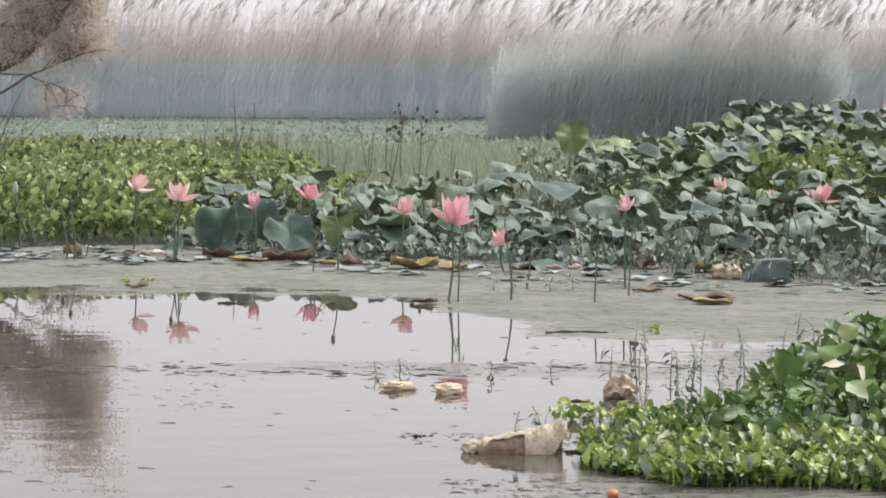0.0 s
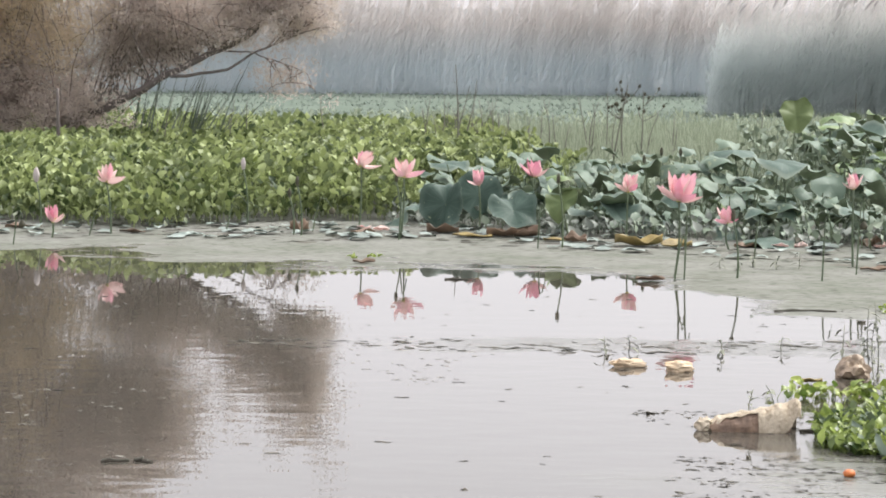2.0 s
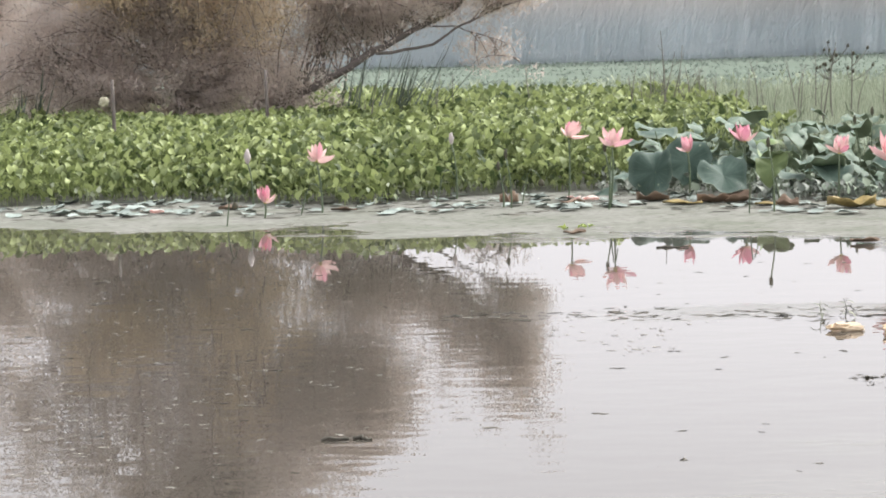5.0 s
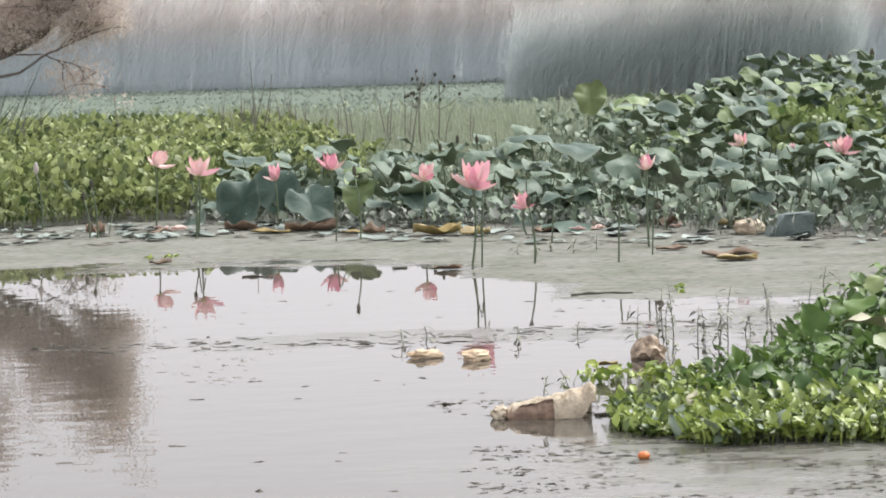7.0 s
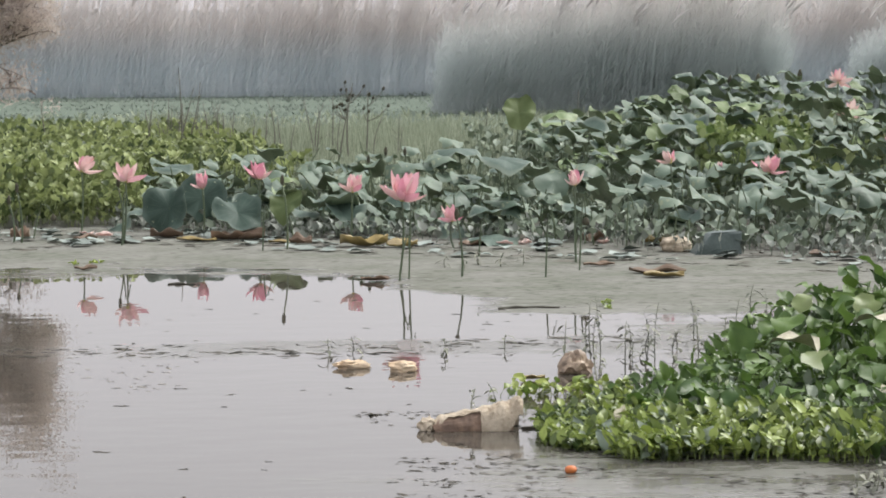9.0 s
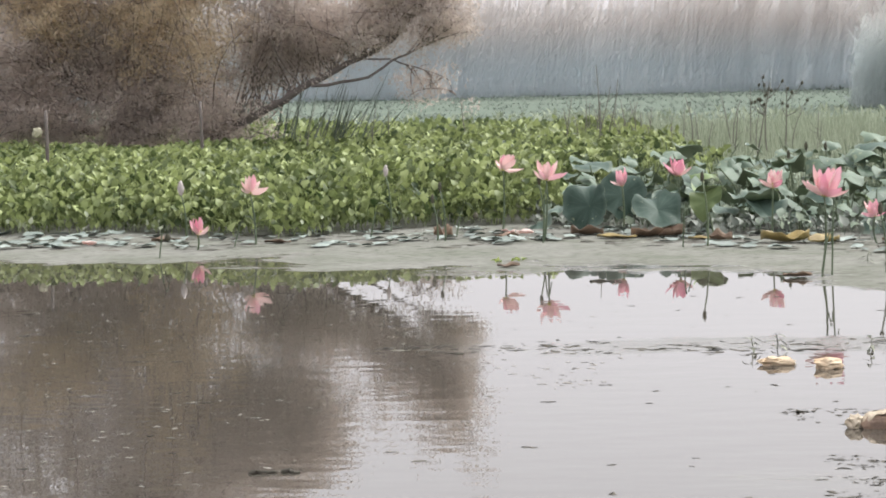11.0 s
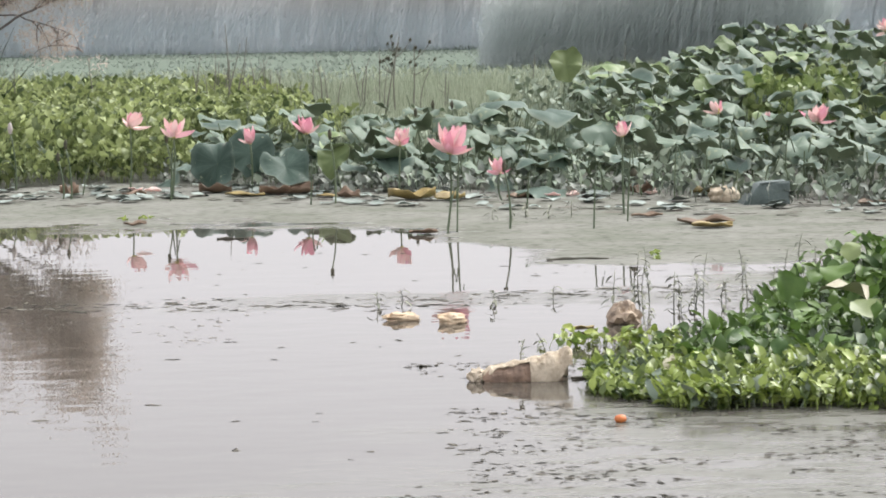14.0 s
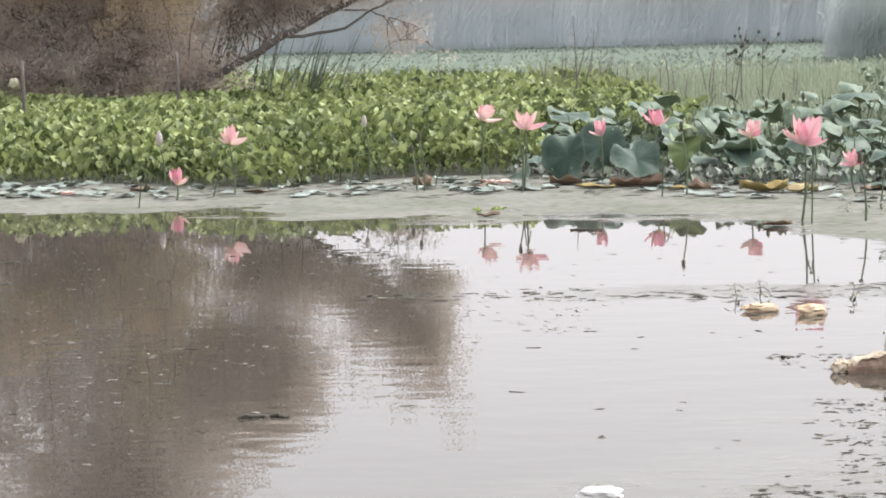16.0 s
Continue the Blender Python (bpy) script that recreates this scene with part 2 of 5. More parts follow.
STALK = material("lotus_stalk", (0.05, 0.075, 0.045), (0.13, 0.17, 0.09), 0.6, 20, each=0.3)
PETAL = material("pink_petal", (0.66, 0.23, 0.33), (0.87, 0.52, 0.58), 0.6, 9, each=0.7, fine=40, through_light=0.3)
PETAL_PALE = material("pale_petal", (0.72, 0.36, 0.38), (0.87, 0.66, 0.63), 0.5, 9, each=0.5, fine=40, through_light=0.3)
paler_base(PETAL, (0.84, 0.62, 0.58), 0.11)
paler_base(PETAL_PALE, (0.86, 0.74, 0.66), 0.13)
RECEPTACLE = material("yellow_receptacle", (0.45, 0.38, 0.10), (0.60, 0.52, 0.2), 0.7, 30)
POD = material("dry_seed_pod", (0.03, 0.035, 0.02), (0.09, 0.08, 0.05), 0.8, 30, bump=0.002)
HYACINTH = material("hyacinth_leaf", (0.03, 0.055, 0.018), (0.43, 0.50, 0.21), 0.5, 1.1, island=0.6, fine=20, spec=0.3, through_light=0.25)
FRESH = material("fresh_weed_leaf", (0.085, 0.135, 0.04), (0.31, 0.38, 0.15), 0.45, 3, island=0.7, fine=20, through_light=0.25)
HYACINTH_TALL = material("tall_hyacinth_leaf", (0.05, 0.105, 0.03), (0.135, 0.225, 0.048), 0.48, 3, each=0.6, island=0.0, fine=20, spec=0.3, through_light=0.2)
RAFT_TALL = material("tall_raft_foliage", (0.04, 0.08, 0.024), (0.122, 0.205, 0.042), 0.44, 3, island=0.7, fine=25, spec=0.32, through_light=0.2)
RAFT_LEAF = material("raft_leaf", (0.10, 0.17, 0.03), (0.40, 0.48, 0.11), 0.35, 3, each=0.65, fine=25, through_light=0.25)
RAFT_STUFF = material("raft_underleaf", (0.045, 0.082, 0.022), (0.34, 0.43, 0.10), 0.37, 3, island=0.7, fine=25, through_light=0.25)
# painted glints for the raft leaves; also colours the pale torn flecks
GLINT = material("leaf_glint_and_fleck", (0.36, 0.42, 0.26), (0.58, 0.62, 0.46), 0.35, 6, island=0.6, fine=25, through_light=0.2)
PALE_LEAF = material("dried_pale_leaf", (0.28, 0.265, 0.175), (0.50, 0.475, 0.35), 0.6, 6, each=0.3, bump=0.002)
UNDER = material("dark_undergrowth", (0.16, 0.21, 0.155), (0.28, 0.335, 0.24), 0.6, 3, island=0.6, fine=20)
TORN = material("torn_leaf_scraps", (0.06, 0.08, 0.06), (0.34, 0.37, 0.32), 0.6, 3, island=0.75, fine=20)
FIELD = material("far_field_plants", (0.20, 0.24, 0.165), (0.41, 0.45, 0.34), 0.9, 1.1, island=0.55, fine=5, spec=0.15, through_light=0.25)
# bluish, low-contrast tones put distance haze into these plants' colour
FIELD_FAR = material("hazed_field_plants", (0.175, 0.212, 0.18), (0.24, 0.28, 0.245), 0.95, 0.3, island=0.3, fine=5, spec=0.02, through_light=0.45)
# both reed colours carry the distance haze as paleness
REED = hazed_reed_material("reed_stems", (0.50, 0.547, 0.542), (0.55, 0.542, 0.518), 1.0, 2.7, 0.06, clear=0.44)
REED_FAR = hazed_reed_material("hazed_far_reed_stems", (0.67, 0.722, 0.75), (0.64, 0.605, 0.585), 0.6, 2.8, 0.06, clear=0.62)
PLUME = material("reed_plumes", (0.36, 0.34, 0.33), (0.93, 0.91, 0.89), 0.95, 0.3, island=0.8, fine=3, spec=0.05, through_light=0.4)
BARK = material("tree_bark", (0.10, 0.085, 0.078), (0.20, 0.175, 0.16), 0.9, 12, bump=0.006, fine=50)
TWIG = material("twig_bark", (0.15, 0.125, 0.115), (0.28, 0.24, 0.215), 0.9, 12)
# both foliage colours are lightened to hold the haze before the trees
FEATHER = material("tamarisk_foliage", (0.46, 0.405, 0.365), (0.74, 0.655, 0.59), 0.9, 1.6, island=0.15, fine=6, spec=0.1, through_light=0.58)
FEATHER_TAN = material("tan_tamarisk_foliage", (0.54, 0.45, 0.33), (0.80, 0.68, 0.50), 0.9, 1.6, island=0.15, fine=6, spec=0.1, through_light=0.58)
RUSH = material("rush_blades", (0.04, 0.06, 0.045), (0.12, 0.15, 0.11), 0.6, 6, each=0.5)
WEED = material("dry_weed_stems", (0.075, 0.075, 0.063), (0.18, 0.175, 0.14), 0.8, 12, island=0.4)
SACK = material("torn_sack_cloth", (0.26, 0.20, 0.13), (0.68, 0.60, 0.47), 0.85, 15, bump=0.006, fine=70)
SACK_DARK = material("wet_brown_bundle", (0.09, 0.06, 0.045), (0.34, 0.235, 0.165), 0.7, 14, bump=0.006, fine=50)
FOAM = material("yellowed_foam", (0.42, 0.27, 0.14), (0.74, 0.63, 0.47), 0.8, 14, bump=0.003, fine=90)
BAG = material("brown_bag", (0.10, 0.07, 0.05), (0.58, 0.45, 0.32), 0.5, 12, bump=0.006, fine=50)
ORANGE = material("orange_fruit", (0.42, 0.10, 0.025), (0.66, 0.22, 0.06), 0.5, 30, bump=0.001, fine=150)
WHITE = material("white_plastic", (0.40, 0.40, 0.39), (0.74, 0.74, 0.72), 0.4, 14)
TUB = material("grey_green_tub", (0.055, 0.08, 0.075), (0.12, 0.155, 0.145), 0.6, 9, bump=0.003)
YELLOW_LEAF = material("yellow_lotus_leaf", (0.12, 0.09, 0.035), (0.38, 0.29, 0.10), 0.55, 9, bump=0.003)
BROWN_LEAF = material("withered_brown_leaf", (0.08, 0.055, 0.035), (0.24, 0.165, 0.11), 0.7, 11, each=0.4, bump=0.003)
PAD = material("floating_lotus_pad", (0.085, 0.11, 0.092), (0.33, 0.39, 0.35), 0.6, 6, each=0.5, bump=0.002)
CHAFF = material("pale_chaff", (0.14, 0.13, 0.11), (0.32, 0.30, 0.255), 0.8, 9, island=0.5)
CRUMB = material("floating_debris", (0.022, 0.022, 0.018), (0.16, 0.15, 0.125), 0.9, 9, island=0.7, spec=0.1)


# ---- mesh helpers ----
rng = np.random.default_rng(7)


def mesh_of(name, verts, faces, mats, index=None, smooth=True):
    """A mesh from arrays: vertices (n, 3) and faces (m, 3 or 4)."""
    verts, faces = np.asarray(verts, dtype=np.float32), np.asarray(faces, dtype=np.int32)
    me = bpy.data.meshes.new(name)
    k = faces.shape[1]
    me.vertices.add(len(verts))
    me.vertices.foreach_set("co", verts.ravel())
    me.loops.add(faces.size)
    me.loops.foreach_set("vertex_index", faces.ravel())
    me.polygons.add(len(faces))
    me.polygons.foreach_set("loop_start", np.arange(0, faces.size, k, dtype=np.int32))
    me.polygons.foreach_set("loop_total", np.full(len(faces), k, dtype=np.int32))
    me.polygons.foreach_set("use_smooth", np.full(len(faces), smooth))
    if index is not None:
        me.polygons.foreach_set("material_index", np.asarray(index, dtype=np.int32))
    for m in (mats if isinstance(mats, (list, tuple)) else [mats]):
        me.materials.append(m)
    me.update(calc_edges=True)
    return me


def scatter(template, places, turns, sizes):
    """Copies of a template (verts, quads) at places, with 3x3 turns and sizes, joined into one set of arrays."""
    tv, tf = template
    n = len(places)
    v = np.einsum("nij,vj->nvi", turns, tv) * np.asarray(sizes).reshape(n, 1, -1) + places[:, None, :]
    f = tf[None] + (np.arange(n) * len(tv))[:, None, None]
    return v.reshape(-1, 3), f.reshape(-1, tf.shape[1])


def joined(sets):
    vs, fs, at = [], [], 0
    for v, f in sets:
        vs.append(np.asarray(v))
        fs.append(np.asarray(f) + at)
        at += len(v)
    return np.concatenate(vs), np.concatenate(fs)


def turns(yaw, tip, roll=None):
    """3x3 turns: roll about the own y, then tip about x, then yaw about z; radians."""
    n = len(yaw)
    cy, sy, cp, sp = np.cos(yaw), np.sin(yaw), np.cos(tip), np.sin(tip)
    o, z = np.ones(n), np.zeros(n)
    rz = np.array([[cy, -sy, z], [sy, cy, z], [z, z, o]]).transpose(2, 0, 1)
    rx = np.array([[o, z, z], [z, cp, -sp], [z, sp, cp]]).transpose(2, 0, 1)
    r = rz @ rx
    if roll is not None:
        c, s = np.cos(roll), np.sin(roll)
        r = r @ np.array([[c, z, s], [z, o, z], [-s, z, c]]).transpose(2, 0, 1)
    return r


def strip(widths, bend=0.0, cup=0.0, length=1.0):
    """A blade along +y from the origin, three vertices across; bend lets it droop, cup raises its edges."""
    k = len(widths)
    vs, fs = [], []
    for i, w in enumerate(widths):
        s = i / (k - 1)
        y, z = length * s * (1 - 0.15 * abs(bend) * s), -bend * s * s * length
        vs += [(-w, y, z + cup * w), (0, y, z), (w, y, z + cup * w)]
    for i in range(k - 1):
        a = 3 * i
        fs += [(a, a + 1, a + 4, a + 3), (a + 1, a + 2, a + 5, a + 4)]
    return np.array(vs, dtype=float), np.array(fs)


def ragged_leaf(seed, stations, width=0.46):
    """A leaf with an uneven, wavy outline and a bent midrib."""
    r = np.random.default_rng(900 + seed)
    q = np.linspace(0.03, 0.99, stations)
    w = width * np.sin(np.pi * q ** r.uniform(0.7, 1.05)) ** 0.75 * r.uniform(0.8, 1.15, stations)
    v, f = strip(w, bend=r.uniform(-0.1, 0.55), cup=r.uniform(0.0, 0.75))
    side = np.tile([-1.0, 0.0, 1.0], stations)
    along = np.repeat(q, 3)
    v[:, 2] += 0.09 * np.sin(along * r.uniform(6, 11) + side * 1.3 + r.uniform(0, 6)) * abs(side) + 0.25 * r.normal() * side * along * width
    v[:, 0] += r.normal(0, 0.22) * along ** 2
    return v, f


def ribbon(widths, bend=0.0, length=1.0):
    """A flat blade along +y, two vertices across."""
    k = len(widths)
    s = np.linspace(0, 1, k)
    w = np.asarray(widths)
    y, z = length * s * (1 - 0.15 * abs(bend) * s), -bend * s * s * length
    v = np.stack([np.c_[-w, y, z], np.c_[w, y, z]], axis=1).reshape(-1, 3)
    return v, np.array([(2 * i, 2 * i + 1, 2 * i + 3, 2 * i + 2) for i in range(k - 1)])


def tube(points, radii, sides=6, close=True):
    """A tapered round tube along points."""
    p = np.asarray(points, dtype=float)
    r = np.broadcast_to(np.asarray(radii, dtype=float), (len(p),))
    d = np.gradient(p, axis=0)
    d /= np.linalg.norm(d, axis=1)[:, None] + 1e-9
    up = np.where(abs(d[:, 2:3]) > 0.9, np.array([[1.0, 0, 0]]), np.array([[0, 0, 1.0]]))
    u = np.cross(d, up)
    u /= np.linalg.norm(u, axis=1)[:, None]
    w = np.cross(d, u)
    a = np.linspace(0, 2 * np.pi, sides, endpoint=False)
    v = p[:, None] + r[:, None, None] * (np.cos(a)[None, :, None] * u[:, None] + np.sin(a)[None, :, None] * w[:, None])
    f = [(i * sides + j, i * sides + (j + 1) % sides, (i + 1) * sides + (j + 1) % sides, (i + 1) * sides + j) for i in range(len(p) - 1) for j in range(sides)]
    if close:
        last = (len(p) - 1) * sides
        for j in range(1, sides - 1, 2):
            f.append((last, last + j, last + j + 1, last + (j + 2) % sides))
    return v.reshape(-1, 3), np.array(f)


def arc(a, b, sag, n=7):
    """Points from a to b that bow by the vector sag."""
    s = np.linspace(0, 1, n)[:, None]
    return np.asarray(a) * (1 - s) + np.asarray(b) * s + np.asarray(sag) * 4 * s * (1 - s)


def part(name, data, parent, label=""):
    ob = new(name, data)
    ob.parent = parent
    return tagged(ob, label=label) if label else ob


def thing(name, label, category, at=None, data=None, group="", kind=""):
    ob = new(name, data)
    if at is not None:
        ob.matrix_basis = at
    return tagged(ob, label, category, group, kind)


def grown(x, y, seed=0.0, scale=1.0):
    return noise.noise(Vector((x * scale, y * scale, seed)))


# ---- water and marsh ----
def sheet(name, material_, x0, x1, y0, y1, z, label, category, rough_edge=0.0):
    ys = np.concatenate([np.linspace(y0, min(y1, 90), 60), [200, 600, 2000, 4500][: 4 if y1 > 90 else 0]])
    xs = np.linspace(-1, 1, 41)
    v = []
    for i, y in enumerate(ys):
        half = max(40.0, y * 1.2)
        for x in xs:
            yy = y + (grown(x * half, 3.3, 5, 0.4) * rough_edge if i == 0 else 0)
            v.append((x * half, yy, z))
    n = len(xs)
    f = [(j * n + i, j * n + i + 1, (j + 1) * n + i + 1, (j + 1) * n + i) for j in range(len(ys) - 1) for i in range(n - 1)]
    return thing(name, label, category, data=mesh_of(name, v, f, material_), kind="structure")


sheet("water", WATER, -40, 40, -30, 4500, 0.0, "still brown pond water with a dull scum film", "pond")
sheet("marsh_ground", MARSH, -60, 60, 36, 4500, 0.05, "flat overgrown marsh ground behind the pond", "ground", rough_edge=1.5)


# ---- the misty distance behind the reeds, an added sheet that glows ----
MIST_GLOW = bpy.data.materials.new("misty_distance_glow")
MIST_GLOW.use_nodes = True
glow = MIST_GLOW.node_tree.nodes["Principled BSDF"]
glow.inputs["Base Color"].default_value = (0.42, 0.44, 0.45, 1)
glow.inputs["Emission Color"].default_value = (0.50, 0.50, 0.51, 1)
# the emission imitates haze and brightens the gaps between reeds
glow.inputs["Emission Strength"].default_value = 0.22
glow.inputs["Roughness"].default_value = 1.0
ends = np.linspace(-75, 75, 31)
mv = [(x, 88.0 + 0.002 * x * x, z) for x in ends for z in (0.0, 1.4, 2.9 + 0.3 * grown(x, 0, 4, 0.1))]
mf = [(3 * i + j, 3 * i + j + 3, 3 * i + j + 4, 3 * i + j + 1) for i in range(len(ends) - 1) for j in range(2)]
thing("backdrop", "glowing pale grey sheet standing in for far mist", "mist", data=mesh_of("backdrop", mv, mf, MIST_GLOW), kind="structure")


# ---- far reeds and field ----
def reed_template(kind, stations=3):
    """One reed, a metre high: a thin stem and long fine leaves that the wind draws to one side."""
    r = np.random.default_rng(kind)
    lean = 0.20
    stem, g = ribbon([0.0025, 0.002, 0.0015])
    sets = [(np.c_[stem[:, 0] + lean * stem[:, 1] ** 2, stem[:, 2], stem[:, 1]], g)]
    for k in range(8):
        h = 0.02 + 0.115 * k + r.uniform(-0.04, 0.04)
        v, f = ribbon([0.003, 0.0034, 0.0006][3 - stations:], bend=r.uniform(0.1, 0.5), length=r.uniform(0.14, 0.27))
        m = turns(np.array([r.normal(-1.4, 1.1)]), np.array([r.uniform(0.6, 1.4)]))[0]
        sets.append((v @ m.T * np.array([1.6, 1.6, 1]) + np.array([lean * h * h, 0, h]), f))
    return joined(sets)


def plume_template(kind):
    """A one-sided feathery head, a slender brush swept over to the lee."""
    r = np.random.default_rng(50 + kind)
    sets = []
    for k in range(4):
        v, f = ribbon([0.008, 0.034, 0.026, 0.002], bend=0.35, length=r.uniform(0.22, 0.40))
        m = turns(np.array([-1.57 + r.uniform(-0.4, 0.4)]), np.array([r.uniform(0.85, 1.3)]))[0]
        sets.append((v @ m.T + np.array([0.016 * k, 0, 0.045 * k]), f))
    return joined(sets)


def reed_bed(name, count, x_of, depth, height, stem_mat, label, seed, profile, stations=3, heads=0.15):
    """profile: (share across, share of the height) pairs, the outline that the bed's top follows."""
    r = np.random.default_rng(seed)
    sets, plumes = [], []
    for kind in range(4):
        n = count // 4
        s, d = r.random(n), r.random(n) ** 1.2
        y = depth[0] + (depth[1] - depth[0]) * d
        at = np.clip(s, 0, 1)
        s = s + r.normal(0, 0.009, n) * (len(profile) > 2)
        x = x_of[0] * y + (x_of[1] - x_of[0]) * y * s
        dip = np.array([0.9 * grown(a, b, seed, 0.22) + 0.5 * grown(a, b, seed + 9, 0.9) for a, b in zip(x, y)])
        side = np.interp(at, *zip(*profile)) + r.normal(0, 0.06, n)
        h = height * np.clip(side, 0.12, 1.1) * (0.62 + 0.42 * r.random(n) ** 0.9 + 0.20 * dip)
        p = np.c_[x, y, np.full(n, 0.05)]
        t = turns(r.normal(0, 0.55, n), r.normal(0, 0.10, n))
        keep = (r.random(n) < heads) & (h > 0.72 * height)
        h = np.where(keep, h * r.uniform(1.05, 1.28, n), h)
        size = np.c_[0.6 + 0.4 * h, 0.6 + 0.4 * h, h]
        sets.append(scatter(reed_template(kind, stations), p, t, size))
        top = p + np.einsum("nij,j->ni", t, np.array([0.20, 0, 1.0])) * size
        q = keep.sum()
        plumes.append(scatter(plume_template(kind), top[keep] - np.array([0, 0, 0.12]), turns(r.normal(0, 0.4, q), r.normal(0, 0.1, q)), r.uniform(1.1, 2.5, q)))
    bed = thing(name, label, "reeds", kind="stuff", at=pose(0, 0, 0))
    v, f = joined(sets)
    part("stems", mesh_of("stems", v, f, stem_mat), bed)
    v, f = joined(plumes)
    part("plumes", mesh_of("plumes", v, f, PLUME), bed, "pale feathery reed plumes")
    return bed


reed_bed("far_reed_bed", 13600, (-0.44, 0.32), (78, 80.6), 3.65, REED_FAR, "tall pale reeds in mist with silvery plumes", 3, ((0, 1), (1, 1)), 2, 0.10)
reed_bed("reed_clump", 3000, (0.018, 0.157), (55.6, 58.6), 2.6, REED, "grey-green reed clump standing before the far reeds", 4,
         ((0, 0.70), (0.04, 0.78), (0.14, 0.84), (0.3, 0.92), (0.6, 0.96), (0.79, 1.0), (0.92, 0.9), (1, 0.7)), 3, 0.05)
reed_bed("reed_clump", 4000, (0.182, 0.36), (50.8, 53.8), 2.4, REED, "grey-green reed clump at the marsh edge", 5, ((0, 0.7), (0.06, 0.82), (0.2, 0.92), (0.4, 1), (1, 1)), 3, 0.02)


def bushy_template(seed, leaves=4):
    r = np.random.default_rng(seed)
    sets = []
    for k in range(leaves):
        v, f = ribbon([0.04, 0.09, 0.01], bend=0.3, length=r.uniform(0.5, 1.0))
        m = turns(np.array([r.uniform(0, 6.28)]), np.array([r.uniform(0.5, 1.35)]))[0]
        sets.append((v @ m.T, f))
    return joined(sets)


def low_cover(name, count, x_of, depth, height, mat_, label, category, seed, power=1.0):
    r = np.random.default_rng(seed)
    y = depth[0] + (depth[1] - depth[0]) * r.random(count) ** power
    x = y * r.uniform(x_of[0], x_of[1], count)
    h = np.array([0.7 + 0.8 * max(0, grown(a, b, seed, 0.5)) for a, b in zip(x, y)]) * height * r.uniform(0.7, 1.2, count)
    v, f = scatter(bushy_template(seed), np.c_[x, y, np.full(count, 0.02)], turns(r.uniform(0, 6.28, count), r.normal(0, 0.2, count)), h)
    return thing(name, label, category, data=mesh_of(name, v, f, mat_), kind="stuff")


def grass_template(seed, blades=6):
    r = np.random.default_rng(seed)
    sets = []
    for k in range(blades):
        v, f = ribbon([0.022, 0.005], length=r.uniform(0.6, 1.1))
        m = turns(np.array([r.uniform(0, 6.28)]), np.array([r.uniform(0.9, 1.5)]))[0]
        sets.append((v @ m.T + np.array([r.normal(0, 0.25), r.normal(0, 0.25), 0]), f))
    return joined(sets)


def grass_field(name, count, depth, height, mat_, label, seed):
    """Fine marsh grass on the side of the field where no hyacinth grows."""
    r = np.random.default_rng(seed)
    y = depth[0] + (depth[1] - depth[0]) * r.random(count) ** 0.9
    x = r.uniform(hyacinth_edge(y) - 1.2, 0.24 * y)
    h = np.array([1.0 + 0.7 * grown(a, b, seed, 0.4) for a, b in zip(x, y)]) * height * r.uniform(0.6, 1.15, count)
    v, f = scatter(grass_template(seed), np.c_[x, y, np.full(count, 0.0)], turns(r.uniform(0, 6.28, count), r.normal(0, 0.1, count)), h)
    return thing(name, label, "marsh grass", data=mesh_of(name, v, f, mat_), kind="stuff")


def hyacinth_edge(y):
    """Where the bright hyacinth ends and the dull grass field begins, by depth."""
    return -1.5 - 0.087 * (y - 25)


grass_field("field_grass", 14500, (23.2, 44), 0.34, FIELD, "dull olive-green marsh grass behind the lotus", 13)
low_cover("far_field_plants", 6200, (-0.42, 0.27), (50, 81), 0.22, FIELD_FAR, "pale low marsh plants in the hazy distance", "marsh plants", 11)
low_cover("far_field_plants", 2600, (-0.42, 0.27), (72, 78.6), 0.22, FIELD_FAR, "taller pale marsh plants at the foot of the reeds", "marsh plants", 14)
low_cover("field_plants", 3600, (-0.30, 0.26), (33, 57), 0.28, FIELD, "dull green low marsh grass and plants", "marsh plants", 12)


# ---- water hyacinth bed ----
def spoon(seed):
    """One hyacinth leaf: an upright round, cupped blade 1 high with a bit of its stalk below the origin."""
    r = np.random.default_rng(seed)
    v, f = ragged_leaf(seed, 4, 0.42)
    m = turns(np.array([0.0]), np.array([r.uniform(0.7, 1.6)]))[0]
    st, g = ribbon([0.05, 0.04], length=0.8)
    st = st @ turns(np.array([r.uniform(-0.4, 0.4)]), np.array([-1.35]))[0].T
    return joined([(st, g), (v @ m.T, f)])


def hyacinth_field(name, inside, count, box, height, mat_, label, seed, size=0.135, low=0.10):
    """Leaves from just over the water up to height(x, y)."""
    r = np.random.default_rng(seed)
    x, y = r.uniform(box[0], box[1], count), r.uniform(box[2], box[3], count)
    keep = np.array([inside(a, b) for a, b in zip(x, y)])
    x, y = x[keep], y[keep]
    sets = []
    pick = r.integers(0, 8, len(x))
    top = np.array([height(a, b) for a, b in zip(x, y)])
    z = low * 0.3 + (top - low) * r.random(len(x)) ** 0.85
    for k in range(8):
        q = pick == k
        n = q.sum()
        sets.append(scatter(spoon(seed * 10 + k), np.c_[x[q], y[q], z[q]], turns(r.uniform(0, 6.28, n), r.normal(0, 0.2, n)), size * r.uniform(0.65, 1.25, n)))
    v, f = joined(sets)
    return thing(name, label, "water hyacinth", data=mesh_of(name, v, f, mat_), kind="stuff")


def bed_front(x):
    """How near the hyacinth bed comes to the eye, by x."""
    return 20.9 + 0.3 * math.sin(x * 1.7) + 0.35 * grown(x, 0, 2, 0.8) + (0.25 * (x + 4.5) if x > -4.5 else 0.12 * (-4.5 - x))


